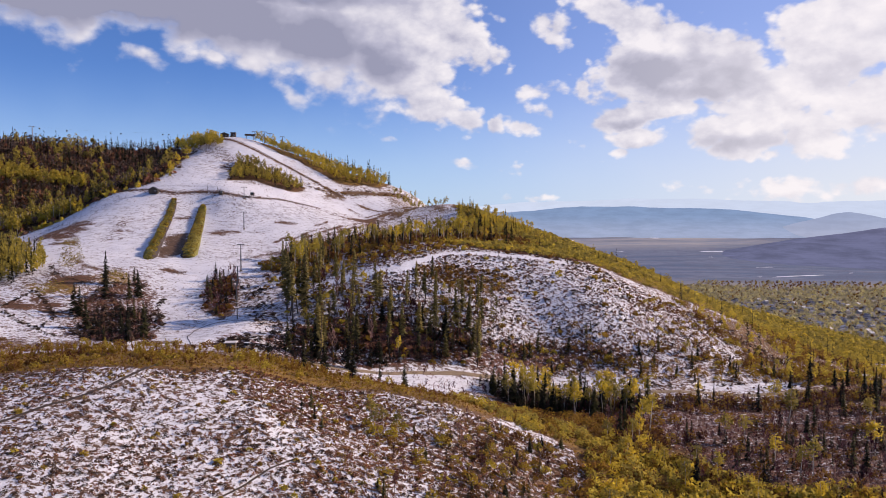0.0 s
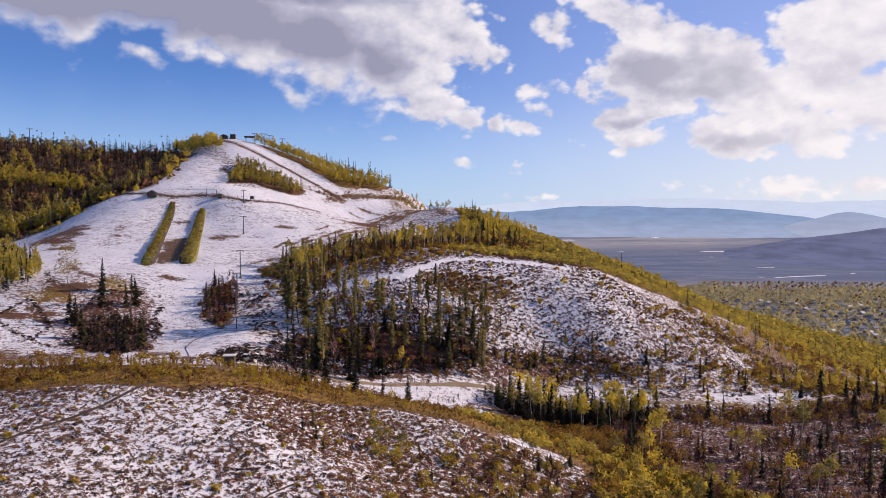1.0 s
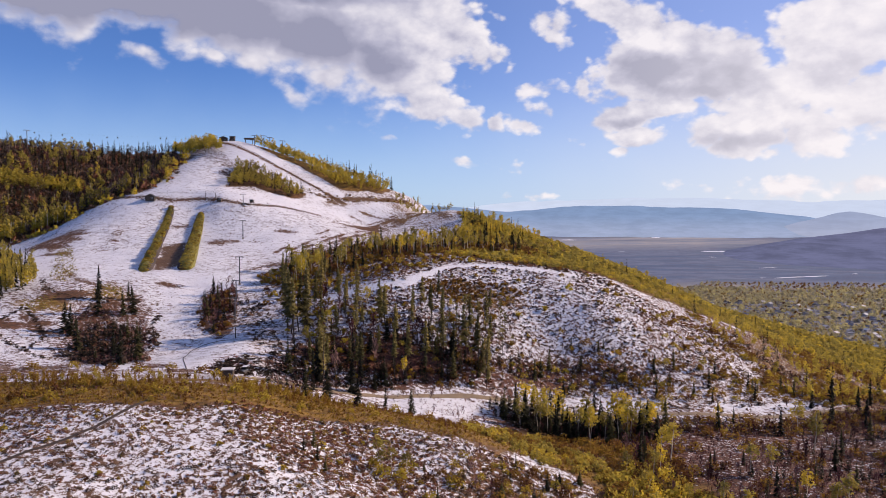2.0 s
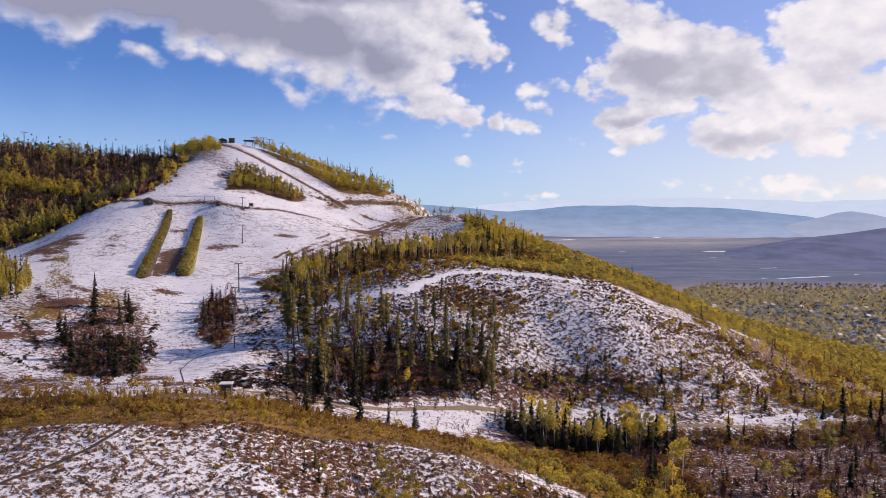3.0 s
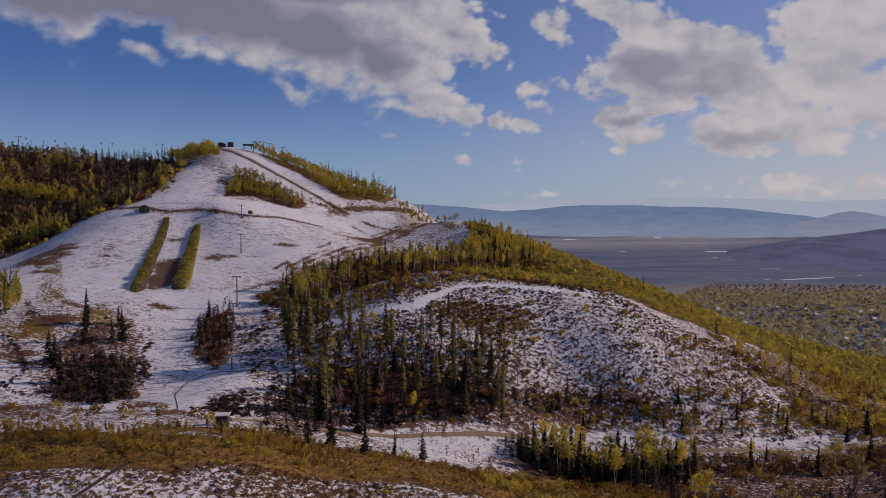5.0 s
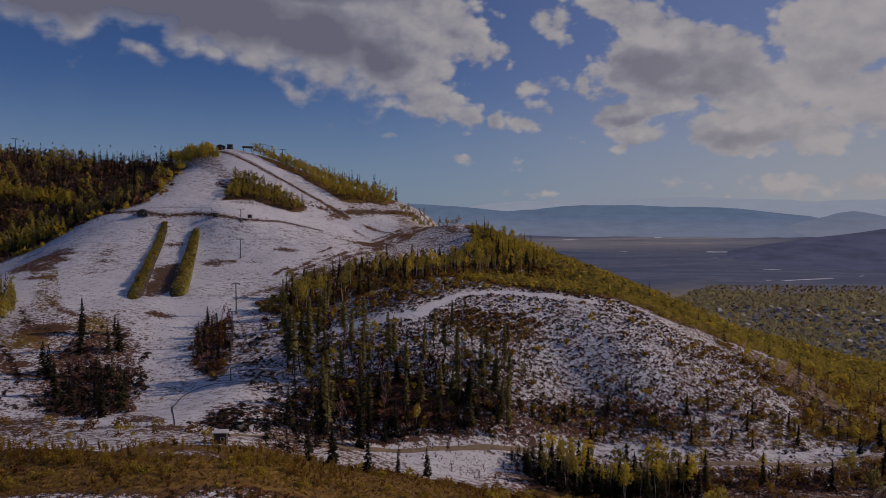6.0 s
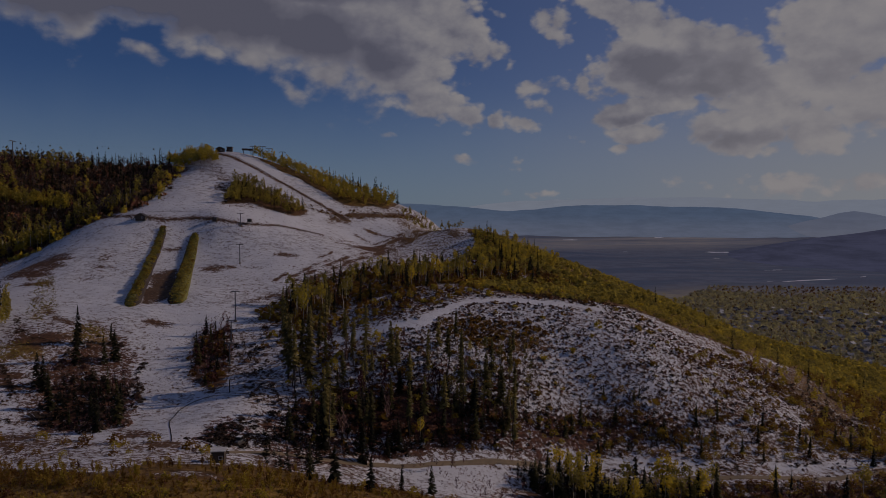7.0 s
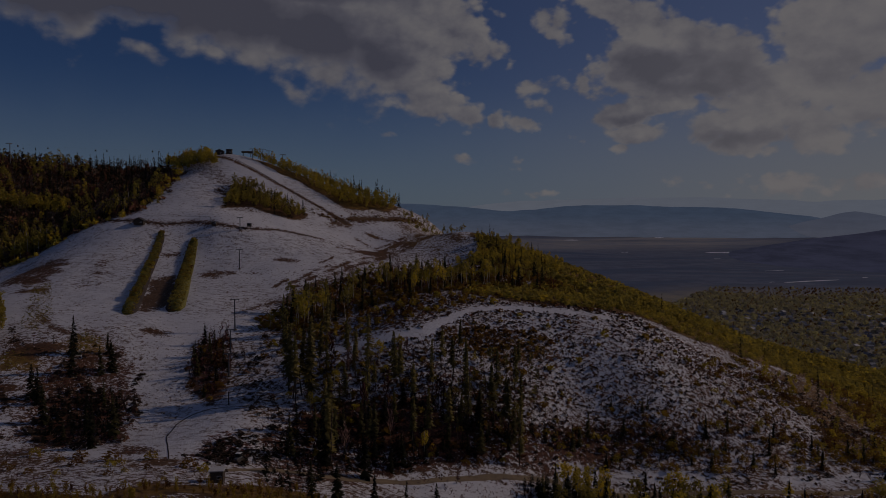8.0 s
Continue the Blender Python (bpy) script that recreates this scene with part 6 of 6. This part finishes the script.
for u in (0.035, 0.165, 0.375, 0.425, 0.63, 0.66):
    p = A.lerp(B, u) - Vector((0, 0, 5.0 * 4 * u * (1 - u) * 0.55))
    g = root("cable_cabin", p.x, p.y, "small dark cabin hanging from the cable", "cable cabin", "cabins on the cable", 8, z=p.z)
    g.matrix_basis = g.matrix_basis @ Matrix.Diagonal((0.7, 0.7, 0.7, 1))
    piece("hanger", rod((0, 0, 0.06), (0, 0, -1.1), 0.06), steel, g)
    body = piece("cabin", box(1.2, 1.1, 1.3, (0, 0, -2.4), 0.25), dark_wood, g)
    piece("window", box(1.24, 0.8, 0.5, (0, 0, -1.9), 0.02), glass_dark, body)


def hut(name, x, y, w, d, h, rise, turn, label, roof, category="hut", sink=0.35):
    o = root(name, x, y, label, category, turn=turn, sink=sink)
    if rise > 0:
        wall = piece("wall", gable_walls(w, d, h, rise), dark_wood, o)
        piece("roof", gable(w, d, rise, 0.4, 0.18, (0, 0, h + 0.01)), roof, o)
    else:
        wall = piece("wall", box(w, d, h), dark_wood, o)
        piece("roof", box(w + 0.6, d + 0.6, 0.22, (0, 0, h), 0.04), roof, o)
    piece("door", box(0.9, 0.08, 1.95, (-w * 0.22, -d / 2 - 0.02, 0.3), 0.02), bark_dark, wall)
    win = piece("window", box(0.9, 0.07, 0.8, (w * 0.22, -d / 2 - 0.02, 1.2), 0.02), white_paint, wall)
    piece("pane", box(0.74, 0.05, 0.64, (w * 0.22, -d / 2 - 0.05, 1.28), 0.0), glass_dark, win)
    return o


hut("lift_hut", -166.5, 566, 5.2, 4.5, 3.0, 1.0, 5, "dark wooden lift hut on the summit", roof_dark)
o = hut("lift_hut", -160.2, 567, 3.6, 3.6, 3.6, 0, 5, "flat-roofed dark lookout hut on the summit", roof_dark)
piece("railing", box(4.4, 0.1, 0.9, (0, -2.6, 0.4), 0.02), dark_wood, o)
t = root("lift_terminal", -147, 564, "dark steel lift terminal beside the summit huts", "lift terminal", turn=20)
for sx in (-2.6, 2.6):
    piece("leg", rod((sx, 0, 0), (sx, 0, 3.2), 0.3, 0.25), steel, t)
piece("housing", box(7.5, 2.2, 1.3, (0, 0, 3.0), 0.35), dark_wood, t)
piece("bullwheel", rod((2.2, 0, 2.7), (2.2, 0, 3.0), 1.5, 1.5, 20), steel, t)
o = hut("warming_hut", -168, 430, 5.0, 4.0, 2.3, 1.5, 4, "dark gabled hut at the bench of the ski run", roof_dark)
for sx in (-1, 1):
    piece("wind_fence", rod((sx * 2.6, -0.4, 1.9), (sx * 5.2, -0.4, 0.3), 0.14, 0.14, 6), dark_wood, o)
    piece("fence_post", rod((sx * 3.9, -0.4, 0.0), (sx * 3.9, -0.4, 1.2), 0.09, 0.08, 6), dark_wood, o)
hut("pump_shed", -130, 433, 2.2, 2.2, 2.2, 0, 0, "small dark box-shaped shed in the snow", roof_dark, "shed")
o = root("control_box", -112.2, 435, "small control cabin on stilts beside the lift", "cabin")
for sx, sy in ((-0.8, -0.7), (0.8, -0.7), (-0.8, 0.7), (0.8, 0.7)):
    piece("stilt", rod((sx, sy, 0), (sx, sy, 1.7), 0.1), steel, o)
body = piece("cabin", box(2.0, 1.8, 1.7, (0, 0, 1.6), 0.06), dark_wood, o)
piece("roof", box(2.4, 2.2, 0.2, (0, 0, 3.3), 0.05), roof_pale, o)
piece("window", box(1.3, 0.08, 0.7, (0, -0.93, 2.3), 0.02), glass_dark, body)
o = root("rope_tow", -135.6, 434.5, "two dark poles joined by a crossbar on the bench", "rope tow")
for sx in (-2.9, 2.9):
    piece("pole", rod((sx, 0, 0), (sx, 0, 4.5), 0.13, 0.1), dark_wood, o)
piece("crossbar", rod((-3.1, 0, 4.3), (3.1, 0, 4.3), 0.07), dark_wood, o)
piece("tow_rope", rod((-3.0, 0, 4.25), (-30.0, -1.0, 4.6), 0.035), dark_wood, o)

hut("base_shed", -57.1, 197, 2.7, 2.4, 2.9, 0, 6, "dark wooden shed with a pale flat roof below the run", roof_pale, "shed", 0.3)
g = root("snow_groomer", -59.0, 219, "dark tracked snow groomer with a white cab roof", "snow groomer", turn=78)
g.matrix_basis = g.matrix_basis @ Matrix.Diagonal((0.72, 0.72, 0.72, 1))
for sy in (-1.0, 1.0):
    tr = piece("track", box(4.4, 0.8, 0.9, (0, sy, 0.1), 0.3), dark_wood, g)
piece("body", box(4.0, 1.5, 0.9, (0, 0, 0.8), 0.15), steel, g)
c_ = piece("cab", box(1.7, 1.7, 1.2, (0.7, 0, 1.6), 0.18), glass_dark, g)
piece("cab_roof", box(1.9, 1.9, 0.16, (0.7, 0, 2.8), 0.05), white_paint, c_)
piece("blade", box(0.2, 2.6, 0.9, (2.7, 0, 0.3), 0.06), steel, g)
# dark line taken for a hose, drawn as a draped strip in earth colour
ribbon("path", [(-74, 215), (-82, 235), (-83, 246), (-81, 251), (-76, 255), (-67, 253)], 0.32, dirt_mat, "thin dark line curving across the snow", "path", 0.1, 0.8)
def strew(line, n, wide_, seed):
    """Places strewn along a line."""
    rng = np.random.default_rng(seed)
    p = np.array(line, float)
    s = np.concatenate([[0], np.cumsum(np.hypot(*np.diff(p, axis=0).T))])
    u = rng.uniform(0, s[-1], n)
    return np.stack([np.interp(u, s, p[:, 0]), np.interp(u, s, p[:, 1])], 1) + rng.normal(0, wide_, (n, 2))


gully = np.concatenate([strew([(-105, 277), (-104, 267), (-100, 259), (-95, 249)], 110, 0.6, 401), strew([(-152, 245), (-150, 258), (-149, 268), (-142, 261), (-131, 248), (-130, 237)], 170, 0.45, 402),
                        strew([(-158, 250), (-145, 244), (-133, 236), (-122, 230)], 120, 0.7, 403), strew([(-160, 300), (-150, 285), (-138, 279), (-124, 284)], 90, 0.8, 404)])
stamp("brush", P_BUSH, gully, (0.2, 0.6), (1.2, 2.4), (0.0, 0.25), sage_mat, "dark brush and clods along gullies in the snow", "brush", 401)
ribbon("path", [(-170, 561), (-148, 545), (-120, 522), (-95, 503), (-66, 486)], 0.5, dirt_mat, "dark cat track down the summit run", "path", 0.1, 1.5)
for x, y in ((-157, 281), (-150, 284), (-143, 283), (-138, 286)):
    f_ = root("fence_post", x, y, "thin wooden post standing in the snow", "post", "posts by the ski run")
    piece("shaft", rod((0, 0, 0), (0, 0, 2.6), 0.07, 0.06, 6), dark_wood, f_)
    piece("cap", box(0.2, 0.2, 0.1, (0, 0, 2.58), 0.02), dark_wood, f_)
stamp("grass", P_TUFT, TOPS[:, :2], (0.4, 1.1), (1.0, 1.8), (0.0, 0.55), leaf_far, "tufts of olive grass on the earth walls", "grass", 90, height(TOPS[:, 0], TOPS[:, 1]) - TOPS[:, 2] + 0.1)
shrubs = TOPS[np.random.default_rng(90).uniform(0, 1, len(TOPS)) < 0.05]
stamp("scrub", P_BUSH, shrubs[:, :2], (0.5, 1.3), (1.0, 1.6), (0.1, 0.9), scrub_mat, "small golden shrubs on the earth walls", "brush", 290, height(shrubs[:, 0], shrubs[:, 1]) - shrubs[:, 2] + 0.1)
heap = np.random.default_rng(91)
stamp("bare_wood", P_BARE, np.array([-116, 424]) + heap.normal(0, 1, (40, 2)) * [4.5, 3.0], (1.0, 2.4), (1.2, 1.6), (0.0, 0.3), twig_far, "dark bare brush round the lift tower", "brush", 91)
stamp("slash", P_BUSH, np.array([-62.5, 224]) + heap.normal(0, 1, (110, 2)) * [4.2, 5.5], (0.4, 1.1), (1.6, 2.6), (0.0, 0.1), sage_mat, "dark brush and slash at the foot of the run", "brush", 92)

# ---- the plain: town, trees, ponds ----
PLAN["town"] = [(300, 860), (400, 760), (520, 770), (740, 930), (1240, 1640), (600, 1700), (400, 1380)]
LOTS = spread("town", 23.0, 97, 0.85)
LOTS = LOTS[rough(LOTS[:, 0] * 0.5, LOTS[:, 1], 110, 98, 2) > -0.15]
LOTS = LOTS[np.argsort(LOTS[:, 1])][:298]


def off_lots(p):
    near_lot = np.min(np.hypot(p[:, None, 0] - LOTS[None, :, 0], (p[:, None, 1] - LOTS[None, :, 1] + 5) * 0.6), 1)
    return p[near_lot > 4.8]


pts = off_lots(spread("town", 7.4, 95, 0.95))
keep_ = np.random.default_rng(94).uniform(0, 1, len(pts)) < 1.05 - 0.9 * step(pts[:, 1], 1350, 1680) + 1.0 * rough(pts[:, 0] * 0.4, pts[:, 1], 110, 88, 3) + 0.8 * rough(pts[:, 0], pts[:, 1], 30, 89, 2)
stamp("town_trees", P_BUSH, pts[keep_], (3.0, 7.5), (0.6, 1.1), (0.1, 0.9), town_mat, "yellow-green trees all through the town", "trees", 95)
pts = off_lots(spread("town", 14.0, 96, 0.8))
stamp("town_trees", P_BUSH, pts, (2.5, 5.5), (0.7, 1.1), (0.0, 0.6), scrub_mat, "brown and golden trees all through the town", "trees", 96)
roof_slate = plain_mat("slate_roofing", (0.10, 0.11, 0.14), (0.22, 0.23, 0.27), 1.0)
HOUSES = []
for w, d, h, roof, lab in ((6.6, 6.0, 3.4, roof_dark, "town house with pale walls and dark roof"), (6.0, 8.0, 3.4, roof_slate, "town house with a grey-blue roof"), (8.0, 5.5, 3.0, roof_pale, "long low building with a pale roof")):
    o = tagged(new("house"), lab, "house", "houses of the town")
    wall = piece("wall", gable_walls(w, d, h, w * 0.22), house_wall, o)
    piece("roof", gable(w, d, w * 0.22, 0.5, 0.3, (0, 0, h + 0.02)), roof, o)
    for k in range(3):
        piece("window", box(0.9, 0.12, 1.1, ((k - 1) * w * 0.28, -d / 2 - 0.04, 1.5), 0.0), glass_dark, wall)
    piece("chimney", box(0.6, 0.6, 1.7, (w * 0.2, d * 0.2, h + w * 0.1), 0.0), house_wall, o)
    HOUSES.append(o)
rng = np.random.default_rng(97)
for i, (x, y) in enumerate(LOTS):
    at = Matrix.Translation((x, y, gz(x, y) - 0.4)) @ Matrix.Rotation(radians(18 + 90 * rng.integers(0, 4) + rng.normal(0, 6)), 4, "Z")
    if i < 3:
        HOUSES[i].matrix_basis = at
    else:
        copy_thing(HOUSES[(0, 1, 0, 1, 2)[i % 5]], at)

pond_mat, t_, p_, _ = material("still_water")
p_.inputs["Base Color"].default_value = (0.55, 0.58, 0.62, 1)
p_.inputs["Roughness"].default_value = 0.45
# near-white base colour stands for the sky reflected in the water
link(t_, ramp(t_, noisen(t_, spot(t_), 0.05, 4.0), [(0.35, (0.75, 0.77, 0.80)), (0.65, (0.92, 0.92, 0.93))]), p_.inputs["Base Color"])


def pond(x0, x1, y, half, slant, seed, label="narrow strip of water on the plain, painted bright as sky reflection"):
    u = np.linspace(0, 1, 40)
    mid = y + slant * u + 0.3 * half * rough(u * 10, u * 0, 2, seed, 3)
    wid = half * np.clip(np.minimum(u, 1 - u) * 8, 0.15, 1) * (0.75 + 0.4 * rough(u * 10, u * 0, 1.4, seed + 3, 2))
    xs = x0 + (x1 - x0) * u
    co = np.concatenate([np.column_stack([xs, mid + k * wid]) for k in (-1, -0.33, 0.33, 1)])
    z = height(co[:, 0], co[:, 1]) + 0.5
    return tagged(new("water", sheet("water", np.column_stack([co, z]), grid_faces(40, 4), pond_mat)), label, "water", kind="structure")


pond(807, 980, 1807, 9, 78, 1)
pond(776, 791, 1818, 5, 0, 2)
for x0, x1, y, half, slant, seed in ((1061, 1258, 3047, 24, -30, 3), (969, 993, 2699, 9, 0, 4), (1070, 1086, 2730, 9, 0, 5), (1610, 1667, 3090, 13, 15, 6), (915, 977, 2156, 6, 15, 7), (1070, 1093, 1939, 5, 15, 8), (993, 1016, 1613, 5, 8, 9),
                                     (1194, 1218, 2714, 8, 0, 11), (1315, 1346, 2784, 8, 0, 12), (722, 753, 3074, 9, 0, 13), (596, 674, 3756, 23, 0, 14), (1082, 1130, 3847, 24, 0, 15)):
    pond(x0, x1, y, half, slant, seed)
